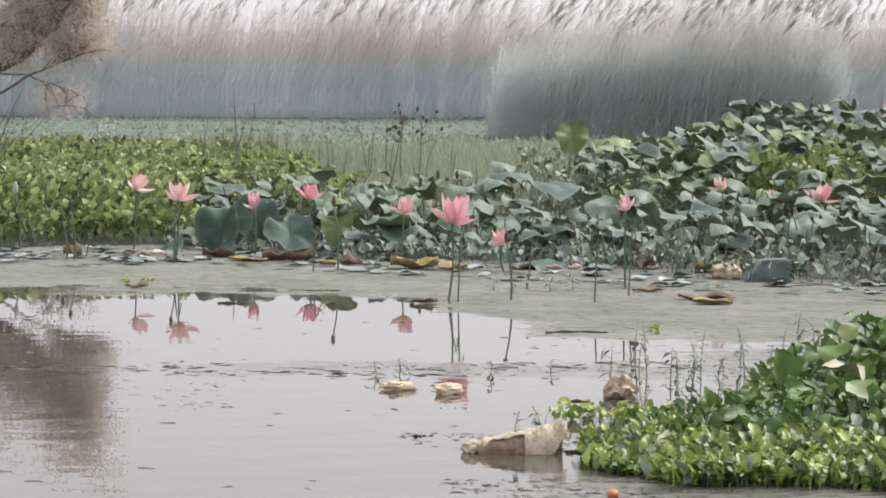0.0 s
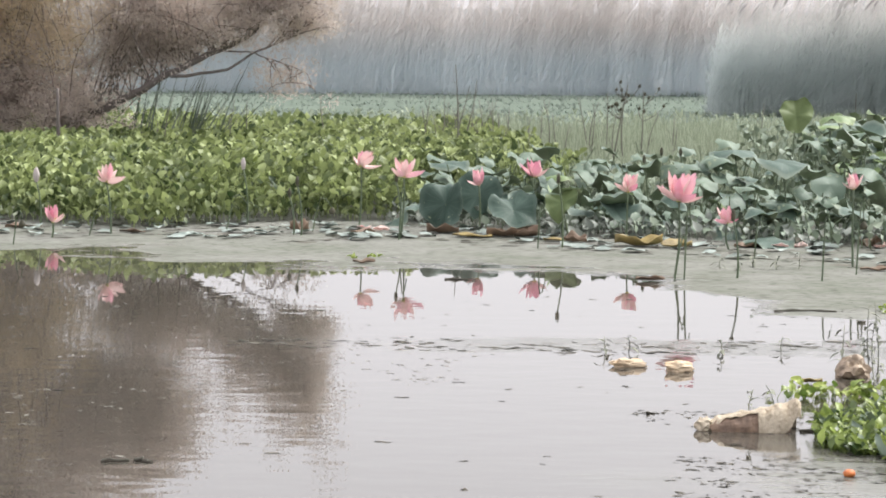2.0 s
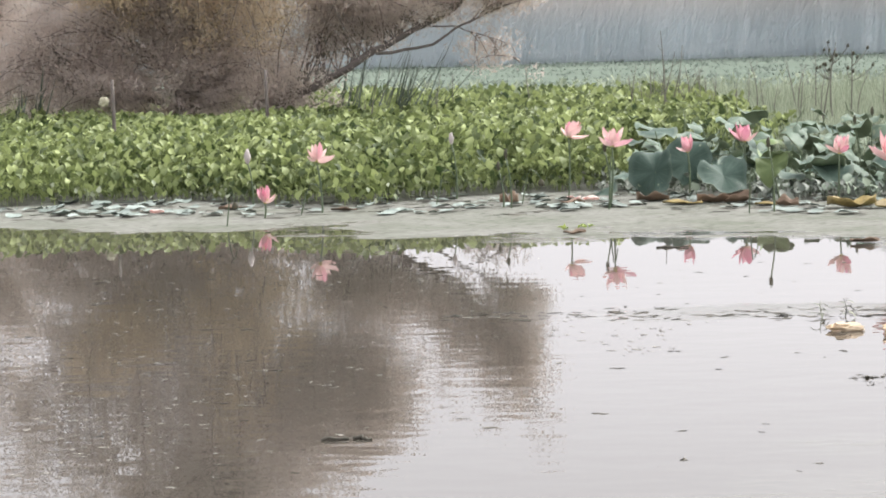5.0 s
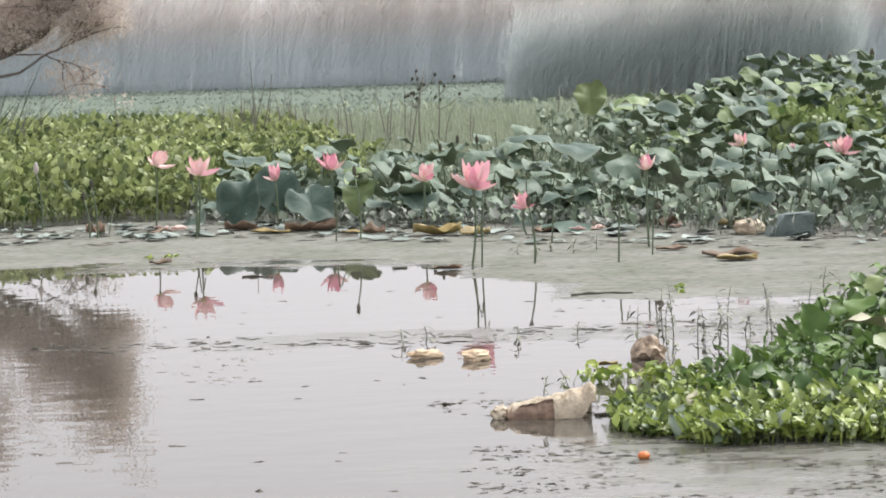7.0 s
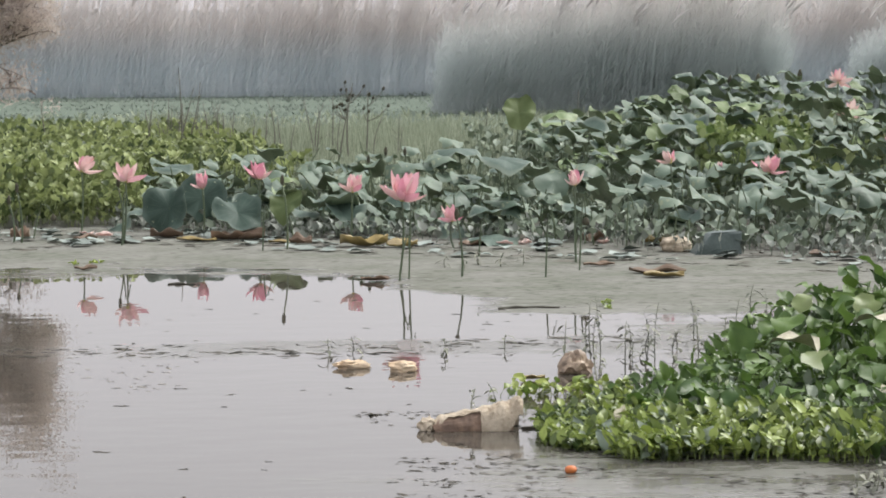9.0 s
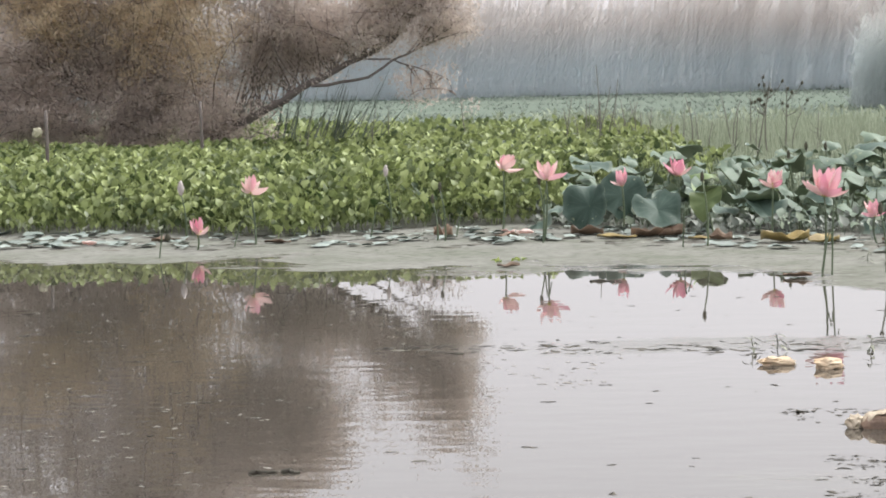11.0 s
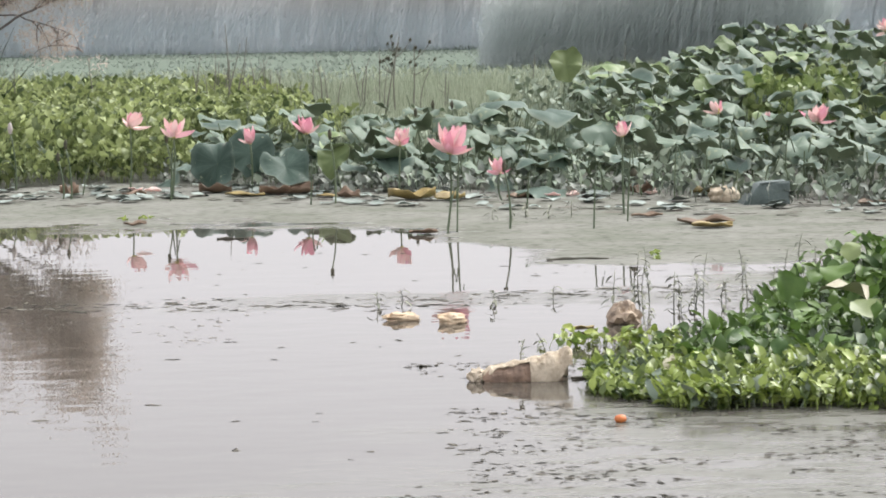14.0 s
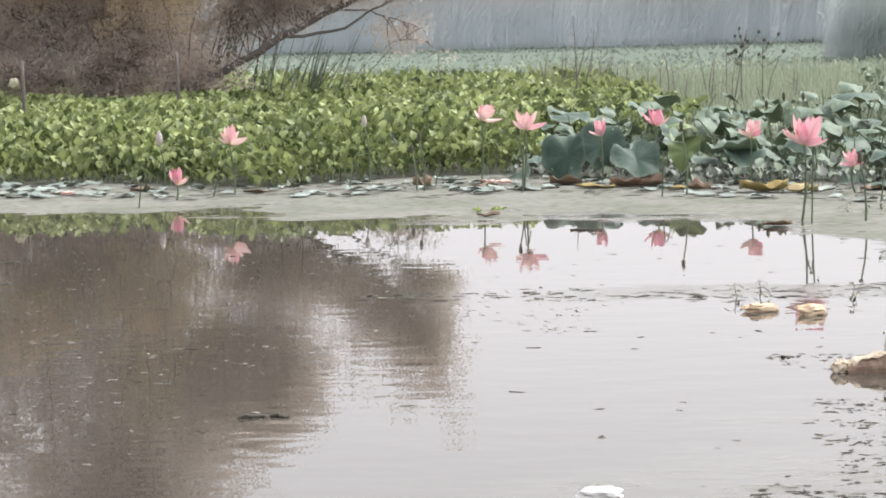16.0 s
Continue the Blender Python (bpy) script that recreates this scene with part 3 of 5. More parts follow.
hyacinth_field("water_hyacinth_bed", lambda x, y: y > bed_front(x) and -0.38 * y - 0.4 < x < hyacinth_edge(y) + 0.6 * grown(x, y, 3, 0.8) + (0.4 if y > 23.6 else -0.75), 66000, (-11.5, 0, 20, 29),
               lambda x, y: 0.55 + 0.004 * (y - 22) + 0.10 * grown(x, y, 4, 0.5) - 0.24 * max(0.0, 1 - (y - bed_front(x)) / 0.8), HYACINTH, "bright green bed of water hyacinth along the water", 21, 0.08)
hyacinth_field("water_hyacinth_bed", lambda x, y: -0.38 * y - 0.4 < x < hyacinth_edge(y) + 0.8 * grown(x, y, 3, 0.6), 15000, (-16, 0, 29, 41),
               lambda x, y: 0.44 + 0.10 * grown(x, y, 4, 0.4), HYACINTH, "farther bed of green water hyacinth", 22, 0.12)


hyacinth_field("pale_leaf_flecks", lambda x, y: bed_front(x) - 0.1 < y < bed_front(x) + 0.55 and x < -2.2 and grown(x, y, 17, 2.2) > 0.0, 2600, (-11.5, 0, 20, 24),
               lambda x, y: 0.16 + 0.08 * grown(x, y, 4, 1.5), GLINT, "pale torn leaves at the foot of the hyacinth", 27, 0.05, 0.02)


# ---- dark undergrowth between the lotus leaves ----
def stand_front(x):
    return 21.2 - 0.55 * (x + 2.3) if x < 1.0 else 19.4 - 0.65 * min(x - 1.0, 3.0)


hyacinth_field("lotus_undergrowth", lambda x, y: y > stand_front(x) - 0.05 + 0.25 * grown(x, y, 4, 1.5) and x > -2.25 + 0.35 * grown(x, y, 9, 1.2) + 0.5 * max(0, y - 23.6), 9500, (-2.8, 9, 18, 30),
               lambda x, y: 0.20 + 0.055 * max(0, min(y - stand_front(x), 9)) * (0.4 if x < 0.8 else 1.0) + 0.08 * grown(x, y, 6, 0.7), UNDER, "dark tangled green undergrowth below the lotus leaves", 23, 0.085)
hyacinth_field("lotus_undergrowth", lambda x, y: stand_front(x) - 0.35 + 0.35 * grown(x, y, 4, 2.0) < y < stand_front(x) + 0.8 and grown(x, y, 7, 3.0) > -0.15, 5200, (-2.4, 6.5, 16.5, 22),
               lambda x, y: 0.13 + 0.05 * grown(x, y, 6, 1.5), TORN, "torn grey-green leaf scraps at the foot of the lotus", 26, 0.075, 0.02)
hyacinth_field("green_undergrowth", lambda x, y: y > 22.5 and 0.14 * y < x and grown(x, y, 8, 0.45) > -0.05, 5000, (2.6, 10, 22, 30),
               lambda x, y: 0.62 + 0.06 * min(y - 20, 8) + 0.12 * grown(x, y, 6, 0.7), HYACINTH, "fresh yellow-green leaves among the lotus", 24, 0.14, 0.5)

hyacinth_field("green_undergrowth", lambda x, y: abs(x - 0.145 * y) < 0.45 + 0.25 * grown(x, y, 8, 1.2), 2600, (2.6, 4.4, 22.4, 24.2),
               lambda x, y: 1.02 + 0.15 * grown(x, y, 6, 0.9), FRESH, "tall fresh yellow-green weed clump among the lotus", 25, 0.10, 0.45)


# ---- lotus leaves ----
def lotus_blade(seed, cup, fold, wave, tear=0.0, rings=(0.0, 0.14, 0.27, 0.38, 0.46, 0.5), sides=28):
    """A round leaf blade, one metre across, its stalk's top at the origin, the rim lifted and rolled in waves."""
    r = np.random.default_rng(seed)
    ph = r.uniform(0, 6.28, 5)
    v, f = [], []
    for i, q in enumerate(rings):
        for j in range(sides):
            a = 2 * np.pi * j / sides
            s = q / 0.5
            rim = 1 + 0.06 * math.sin(3 * a + ph[0]) * s + 0.04 * math.sin(7 * a + ph[1]) * s - tear * s * max(0, math.cos(a - ph[3])) ** 8
            x, y = q * rim * math.cos(a), q * rim * math.sin(a)
            z = cup * s * s * 0.5 + wave * s ** 2.5 * (math.sin(3 * a + ph[2]) * 0.7 + math.sin(5 * a + ph[3]) * 0.5 + math.sin(9 * a + ph[4]) * 0.25)
            z += fold * abs(x) + 0.05 * max(0.0, s - 0.85) / 0.15 * math.sin(2 * a + ph[1])
            x *= 1 - 0.35 * abs(fold)
            v.append((x, y, z))
    for i in range(len(rings) - 1):
        for j in range(sides):
            f.append((i * sides + j, i * sides + (j + 1) % sides, (i + 1) * sides + (j + 1) % sides, (i + 1) * sides + j))
    return np.array(v), np.array(f)


def two_sided(v, f, down):
    """The upper face and, a few millimetres below it, the dull underside."""
    return np.concatenate([v, v + down]), np.concatenate([f, f[:, ::-1] + len(v)]), np.repeat([0, 1], len(f))


def blade_mesh(v, f, mat_, index=None):
    """The blade's mesh, with its angle and radius laid down as a map for veins and rim."""
    me = mesh_of("blade", v, f, mat_, index)
    k = np.arange(len(v)) % 168
    ring, side = k // 28, k % 28
    radius = np.array([0.0, 0.28, 0.54, 0.76, 0.92, 1.0])[ring]
    uv = np.c_[np.cos(side / 28 * 2 * np.pi) * radius, np.sin(side / 28 * 2 * np.pi) * radius]
    layer = me.uv_layers.new(name="leaf")
    layer.data.foreach_set("uv", uv[f.ravel()].astype(np.float32).ravel())
    return me


def lotus_leaf(kind, size, tip, cup, fold, wave, mat_, label, long=1.3):
    v, f = lotus_blade(100 + kind, cup, fold, wave, 0.25 if kind % 3 == 0 else 0.0)
    m = turns(np.array([0.0]), np.array([tip]))[0]
    ob = thing("lotus_leaf", label, "lotus leaf", group="lotus leaves standing in the pond")
    v, f, index = two_sided(v * size @ m.T + np.array([0, 0, long]), f, m @ np.array([0, 0, -0.004]))
    part("blade", blade_mesh(v, f, [mat_, LOTUS_BACK], index), ob)
    s, g = tube(arc((0.05, 0.0, 0), (0, 0, long), (0.05 * (-1) ** kind, 0.03, 0), 6), [0.010, 0.010, 0.009, 0.008, 0.007, 0.006], 5)
    part("stalk", mesh_of("stalk", s, g, STALK), ob)
    return ob


LONG = 1.3
kinds = [  # size, tip, cup, fold, wave
    (0.46, 0.12, -0.22, 0.10, 0.07), (0.42, -0.20, 0.16, 0.05, 0.09), (0.50, 0.25, -0.30, 0.22, 0.06), (0.40, -0.30, -0.25, 0.35, 0.06),
    (0.48, 0.10, -0.34, 0.0, 0.08), (0.38, 0.45, 0.1, 0.42, 0.06), (0.48, -0.10, 0.18, 0.12, 0.09), (0.42, 0.20, 0.1, -0.40, 0.08)]
models = [lotus_leaf(i, 0.95 * k[0], 0.6 * k[1], 0.8 * k[2], k[3], 1.2 * k[4], LOTUS, "blue-green lotus leaf with a wavy rim on a thin stalk") for i, k in enumerate(kinds)]
light_models = [lotus_leaf(i + 20, 0.75 * kinds[i][0], *kinds[i][1:], LOTUS_LIGHT, "young yellow-green lotus leaf on a thin stalk") for i in (0, 1, 4)]
# each model stands in the bed itself
first = [(2.66, 23.0, 0.79), (3.42, 27.0, 1.10), (0.92, 20.3, 0.60), (3.3, 23.5, 0.84), (0.60, 22.4, 0.62), (1.9, 24.0, 0.72), (2.9, 20.9, 0.45), (2.2, 20.6, 0.42)]
for ob, (x, y, z) in zip(models, first):
    ob.matrix_basis = pose(x, y, z - LONG, 0, 0, 30)
for ob, (x, y, z) in zip(light_models, [(3.5, 24.6, 0.95), (-0.83, 20.1, 0.34), (1.75, 26.0, 0.84)]):
    ob.matrix_basis = pose(x, y, z - LONG, 0, 0, -20)


def stand_top(x, y):
    """The height of the lotus leaves over the water."""
    into = max(0.0, y - stand_front(x))
    if x < 0.7:
        return 0.22 + 0.16 * min(into, 3.0)
    rise = min(into, 9.0, float(np.interp(x / y, (0.05, 0.095, 0.125), (5.0, 6.0, 9.0))))
    return (0.25 + 0.095 * rise + 0.025 * min(x, 5)) * (0.76 + 0.24 * min(x / 3.2, 1.0))


def stalk_thicket(count, seed):
    r = np.random.default_rng(seed)
    sets = []
    for k in range(count):
        x, into = (r.uniform(0.6, 8.0), 8 * r.random() ** 1.3) if r.random() < 0.8 else (r.uniform(-1.8, 0.8), 3 * r.random())
        y = stand_front(x) + 0.1 + into
        h = stand_top(x, y) * r.uniform(0.5, 1.0)
        sets.append(tube(arc((x, y, -0.03), (x + r.normal(0, 0.22) * h, y + r.normal(0, 0.1), h), (r.normal(0, 0.03), 0, 0), 4), [0.007, 0.007, 0.006, 0.005], 4, close=False))
    v, f = joined(sets)
    thing("lotus_stalks", "thicket of thin green lotus stalks in the stand", "lotus stalks", data=mesh_of("lotus_stalks", v, f, STALK), kind="stuff")


stalk_thicket(650, 77)
lr = random.Random(5)
spots = []
while len(spots) < 286:
    right = lr.random() < 0.84
    x, into = (lr.uniform(0.6, 8.2), 9.5 * lr.random() ** 0.95) if right else (lr.uniform(-2.3, 0.9), 3.4 * lr.random() ** 1.6)
    y = stand_front(x) + 0.25 + into
    if y > 24 and x < 0.047 * y + 0.1:
        continue
    if all((x - a) ** 2 + (y - b) ** 2 > 0.03 for a, b in spots):
        spots.append((x, y))
        z = stand_top(x, y) * (lr.uniform(0.55, 1.0) if right else lr.uniform(0.35, 0.95))
        pool = light_models if lr.random() < ((0.34 if y > 22 else 0.16) if right else 0.08) else models
        size = 0.42 + 0.55 * lr.random() ** 1.3
        copy_thing(lr.choice(pool), pose(x - 0.2 * size, y, max(z, 0.12) - LONG * size, lr.gauss(0, 8), lr.gauss(17 if right else 7, 13)) @ pose(0, 0, 0, 0, 0, lr.uniform(0, 360)) @ Matrix.Scale(size, 4))


def leaf_layer(count, seed, mat_, label, deep=0.0):
    """The many smaller leaves deep in the stand, which run together."""
    r = np.random.default_rng(seed)
    sets, sides_of = [], []
    for k in range(6):
        n = count // 6
        x = np.where(r.random(n) < 0.91, r.uniform(0.5, 9.0, n), r.uniform(-2.2, 0.6, n))
        y = np.array([stand_front(a) for a in x]) + 0.5 + np.where(x > 0.5, 10.5, 2.6) * r.random(n)
        keep = ((y < 24) | (x > 0.047 * y + 0.1)) & (y > deep) & ((x > 1.5) | (deep == 0))
        x, y = x[keep], y[keep]
        z = np.array([stand_top(a, b) for a, b in zip(x, y)]) * r.uniform(0.35, 1.02, len(x))
        v, f, index = two_sided(*lotus_blade(500 + k, r.uniform(-0.35, 0.15), r.uniform(-0.3, 0.45), 0.11, 0.35, (0.0, 0.22, 0.40, 0.5), 13), np.array([0, 0, -0.014]))
        sets.append(scatter((v, f), np.c_[x, y, z], turns(r.normal(0, 0.5, len(x)), r.normal(0.0, 0.22, len(x)), r.normal(0.3, 0.26, len(x))), r.uniform(0.14, 0.36, len(x))))
        sides_of.append(np.tile(index, len(x)))
    v, f = joined(sets)
    thing("lotus_leaves", label, "lotus leaves", data=mesh_of("lotus_leaves", v, f, [mat_, LOTUS_BACK], np.concatenate(sides_of)), kind="stuff")


leaf_layer(1150, 78, LOTUS_DEEP, "crowded smaller lotus leaves deep in the stand")
leaf_layer(620, 79, LOTUS_FRESH, "smaller olive-green lotus leaves deep in the stand", 22.3)


# leaves with their faces towards the open water
def facing_leaf(x, y, z, size, tip, yaw, mat_, label, seed, fold=0.42):
    ob = lotus_leaf(seed, size, tip, -0.12, fold, 0.065 + 0.14 * fold, mat_, label)
    ob.matrix_basis = pose(x, y, z - LONG, 0, 0, yaw)


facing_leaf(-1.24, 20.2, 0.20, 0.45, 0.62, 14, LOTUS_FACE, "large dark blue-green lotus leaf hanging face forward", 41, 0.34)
facing_leaf(-0.83, 19.9, 0.28, 0.31, 0.78, -22, LOTUS_OLIVE, "olive lotus leaf hanging face forward", 42, 0.36)
facing_leaf(-0.42, 20.4, 0.20, 0.44, 0.45, 25, LOTUS, "grey-green lotus leaf leaning over the water", 43)
facing_leaf(0.78, 19.3, 0.05, 0.42, 0.14, 0, LOTUS, "low blue-green lotus leaf near the water", 44, 0.0)
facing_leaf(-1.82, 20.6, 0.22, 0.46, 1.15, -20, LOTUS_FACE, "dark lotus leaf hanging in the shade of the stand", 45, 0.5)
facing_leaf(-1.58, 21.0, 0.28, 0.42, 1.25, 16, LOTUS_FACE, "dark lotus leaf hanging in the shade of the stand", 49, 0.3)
facing_leaf(2.75, 23.2, 0.80, 0.40, 0.45, 20, LOTUS, "broad blue-green lotus leaf above the stand", 46)
facing_leaf(1.28, 25.1, 0.86, 0.40, 0.9, 0, LOTUS_OLIVE, "olive lotus leaf standing above the field", 47)
facing_leaf(3.25, 27.0, 1.08, 0.5, 0.5, 60, LOTUS, "high lotus leaf with a pale lifted rim", 48)


# ---- lotus flowers ----
def petal(length, width, curl):
    """A spoon-shaped petal, widest past the middle, with a pointed tip."""
    return strip([0.32 * width, 0.72 * width, 0.97 * width, width, 0.82 * width, 0.48 * width, 0.10 * width], bend=-curl, cup=0.75, length=length)


PETAL_MESH = [mesh_of("petal", *petal(0.138, 0.033, c), m) for c in (0.30, 0.62) for m in (PETAL, PETAL_PALE)]
POD_MESH = mesh_of("receptacle", *tube([(0, 0, 0), (0, 0, 0.02), (0, 0, 0.045), (0, 0, 0.05)], [0.012, 0.02, 0.028, 0.02], 9), RECEPTACLE)


def lotus_flower(x, y, z, size, spread, pale, label, seed, petals=16, missing=0.0):
    """spread: 0 closed, 1 wide open; the inner petals stay up in a cup, a few outer ones sag."""
    r = random.Random(seed)
    ob = thing("lotus_flower", label, "lotus flower", pose(x, y, 0), group="lotus flowers over the pond")
    s, g = tube(arc((0.04 * r.uniform(-1, 1), 0, -0.05), (0, 0, z), (0.03 * r.uniform(-1, 1), 0.02, 0), 6), [0.009, 0.009, 0.008, 0.008, 0.007, 0.007], 6)
    part("stalk", mesh_of("stalk", s, g, STALK), ob)
    tilt = Matrix.Translation((0, 0, z)) @ pose(0, 0, 0, r.uniform(-6, 16), r.uniform(-20, 20), r.uniform(0, 360)) @ Matrix.Scale(size * 0.90, 4)
    p = part("receptacle", POD_MESH, ob, "yellow receptacle")
    p.matrix_basis = tilt
    rings = [round(petals * share) for share in (0.36, 0.36, 0.28)]
    for ring, n in enumerate(rings):
        for k in range(n):
            if r.random() < missing:
                continue
            up = (82 - 16 * spread, 68 - 34 * spread, 46 - 58 * spread)[ring] + r.uniform(-14, 12)
            p = part("petal", PETAL_MESH[2 * (ring > 0) + (1 if r.random() < pale + 0.12 + 0.1 * ring else 0)], ob)
            p.matrix_basis = tilt @ pose(0, 0, 0, 0, 0, (k + 0.37 * ring) * 360 / n + r.uniform(-16, 16)) @ pose(0, 0.012, 0.004, up, r.uniform(-22, 22), r.uniform(-8, 8)) @ Matrix.Scale(r.uniform(0.72, 1.12), 4)


PINK = "open pink lotus flower on a tall thin stalk"
lotus_flower(0.06, 16.6, 0.50, 1.45, 0.95, 0.15, "large wide-open pink lotus flower on tall stalks", 1, 24)
for seed, (x, y, z, size, spread, pale) in enumerate([
        (1.28, 17.6, 0.54, 0.85, 0.45, 0.3), (-1.10, 20.9, 0.43, 1.2, 0.6, 0.1), (-1.54, 20.5, 0.38, 1.0, 0.5, 0.1), (-2.53, 20.6, 0.52, 1.15, 0.9, 0.6),
        (-2.08, 19.7, 0.48, 1.15, 0.9, 0.4), (0.45, 19.0, 0.20, 0.95, 0.9, 0.2), (-0.31, 19.6, 0.39, 1.1, 0.7, 0.4), (2.22, 20.0, 0.58, 0.95, 0.9, 0.7),
        (3.08, 20.5, 0.47, 1.15, 0.9, 0.3), (2.74, 21.0, 0.46, 0.6, 0.1, 0.4), (-4.49, 19.8, 0.41, 1.15, 0.9, 0.5), (-4.81, 19.3, 0.12, 1.0, 0.6, 0.0),
        (4.63, 26.0, 1.12, 1.15, 1.3, 0.5), (4.40, 24.0, 0.84, 1.1, 1.35, 0.6), (4.36, 22.0, 0.66, 0.6, 0.4, 0.4), (4.99, 21.0, 0.66, 1.0, 1.0, 0.8)]):
    lotus_flower(x, y, z, size, spread, pale, PINK if pale < 0.6 else "fading pale pink lotus flower losing its petals", 10 + seed, 16, 0.35 if pale >= 0.6 else 0.0)


def bud(x, y, z, mat_, label, name="lotus_bud", size=1.0):
    ob = thing(name, label, name.replace("_", " "), pose(x, y, 0))
    s, g = tube(arc((0.03, 0, -0.05), (0, 0, z), (0.02, 0.01, 0), 5), [0.008, 0.008, 0.007, 0.006, 0.006], 5)
    part("stalk", mesh_of("stalk", s, g, STALK), ob)
    v, g = tube([(0, 0, z - 0.01), (0, 0, z + 0.02 * size), (0, 0, z + 0.06 * size), (0, 0, z + 0.10 * size), (0.004, 0, z + 0.13 * size)],
                [0.01, 0.028 * size, 0.033 * size, 0.022 * size, 0.004], 9)
    part("head", mesh_of("head", v, g, mat_), ob)


BUD = material("mauve_bud", (0.33, 0.30, 0.28), (0.50, 0.44, 0.42), 0.6, 20)
bud(-5.24, 20.5, 0.38, BUD, "closed mauve lotus bud before the hyacinth", size=0.9)
bud(-3.58, 21.0, 0.48, BUD, "small pale lotus bud before the hyacinth", size=0.7)
for x, y, z in ((3.65, 27.0, 1.14), (4.40, 27.0, 1.20), (3.95, 27.0, 1.16), (-0.05, 22.5, 0.62), (0.12, 22.4, 0.62), (-0.2, 21.8, 0.58), (-0.83, 19.0, 0.55), (0.42, 16.6, 0.44), (-2.96, 19.9, 0.46), (-3.03, 19.95, 0.36), (-2.15, 19.8, 0.5)):
    bud(x, y, z - 0.05, POD, "dark dry lotus seed pod on a stalk", "lotus_seed_pod", 0.85 if y > 25 else 0.5)


# ---- trees at the back of the hyacinth ----
def tamarisk(name, limbs, lobes, label, seed):
    """limbs: lists of points and a base radius. lobes: (limb, from, to, x, y, z, rx, ry, rz, branches, tufts, tan): side
    branches leave that stretch of the limb and end in the lobe, hung with tufts of fine sprays."""
    r = np.random.default_rng(seed)
    ob = thing(name, label, "tree", pose(0, 0, 0))
    lines = []
    for i, (points, radius) in enumerate(limbs):
        p = np.array(points, dtype=float)
        k = np.linspace(0, len(p) - 1, 5 * len(p))
        q = np.stack([np.interp(k, np.arange(len(p)), p[:, a]) for a in range(3)], axis=1)
        q[1:-1] = (q[:-2] + q[1:-1] + q[2:]) / 3
        q += np.cumsum(r.normal(0, 0.012, q.shape), axis=0)
        lines.append(q)
        v, f = tube(q, np.linspace(radius, radius * 0.3, len(q)), 7)
        part("trunk" if i == 0 else "limb", mesh_of("limb", v, f, BARK), ob)
    twigs, kinds_of = [], ([], [])
    for limb, a, b, x, y, z, rx, ry, rz, branches, tufts, tan in lobes:
        line = lines[limb]
        for k in range(branches):
            start = line[int((a + (b - a) * r.random()) * (len(line) - 1))]
            d = r.normal(0, 1, 3)
            d *= r.random() ** 0.4 / np.linalg.norm(d)
            end = np.array([x, y, z]) + d * np.array([rx, ry, rz])
            end[2] = max(end[2], 0.35)
            bow = np.array([r.normal(0, 0.08), r.normal(0, 0.08), r.uniform(0.02, 0.16)]) * np.linalg.norm(end - start)
            way = arc(start, end, bow, 7)
            twigs.append(tube(way, np.linspace(0.011, 0.003, 7), 4, close=False))
            for t in range(tufts):
                q = (0.22 + 0.78 * r.random() if limb == 1 else 0.28 + 0.72 * r.random()) * 6
                i = min(int(q), 5)
                c = way[i] + (way[i + 1] - way[i]) * (q - i)
                out = c + r.normal(0, 0.13, 3) + np.array([0, 0, 0.03])
                if t % 3 == 0:
                    twigs.append(tube(arc(c, out, (0, 0, 0.03), 3), [0.005, 0.004, 0.002], 3, close=False))
                n = int(r.integers(34, 54))
                p = out + r.normal(0, 1, (n, 3)) * np.array([0.088, 0.088, 0.05])
                kinds_of[tan].append((p, turns(r.uniform(0, 6.28, n), r.normal(0.5, 0.7, n), r.uniform(0, 6.28, n)), r.uniform(0.03, 0.065, n)))
    v, f = joined(twigs)
    tagged(part("branchwork", mesh_of("branchwork", v, f, TWIG), ob), kind="stuff")
    crown = ob
    for tan, (nm, mat_, words) in enumerate((("crown", FEATHER, "feathery brown foliage"), ("tan_foliage", FEATHER_TAN, "lighter tan foliage"))):
        if kinds_of[tan]:
            v, f = scatter((np.array([(-0.16, 0, 0), (0.16, 0, 0), (0, 1.0, 0)]), np.array([(0, 1, 2)])), *[np.concatenate([k[i] for k in kinds_of[tan]]) for i in range(3)])
            made_part = tagged(part(nm, mesh_of(nm, v, f, mat_), crown, words), kind="stuff")
            crown = made_part if crown is ob else crown
    return ob


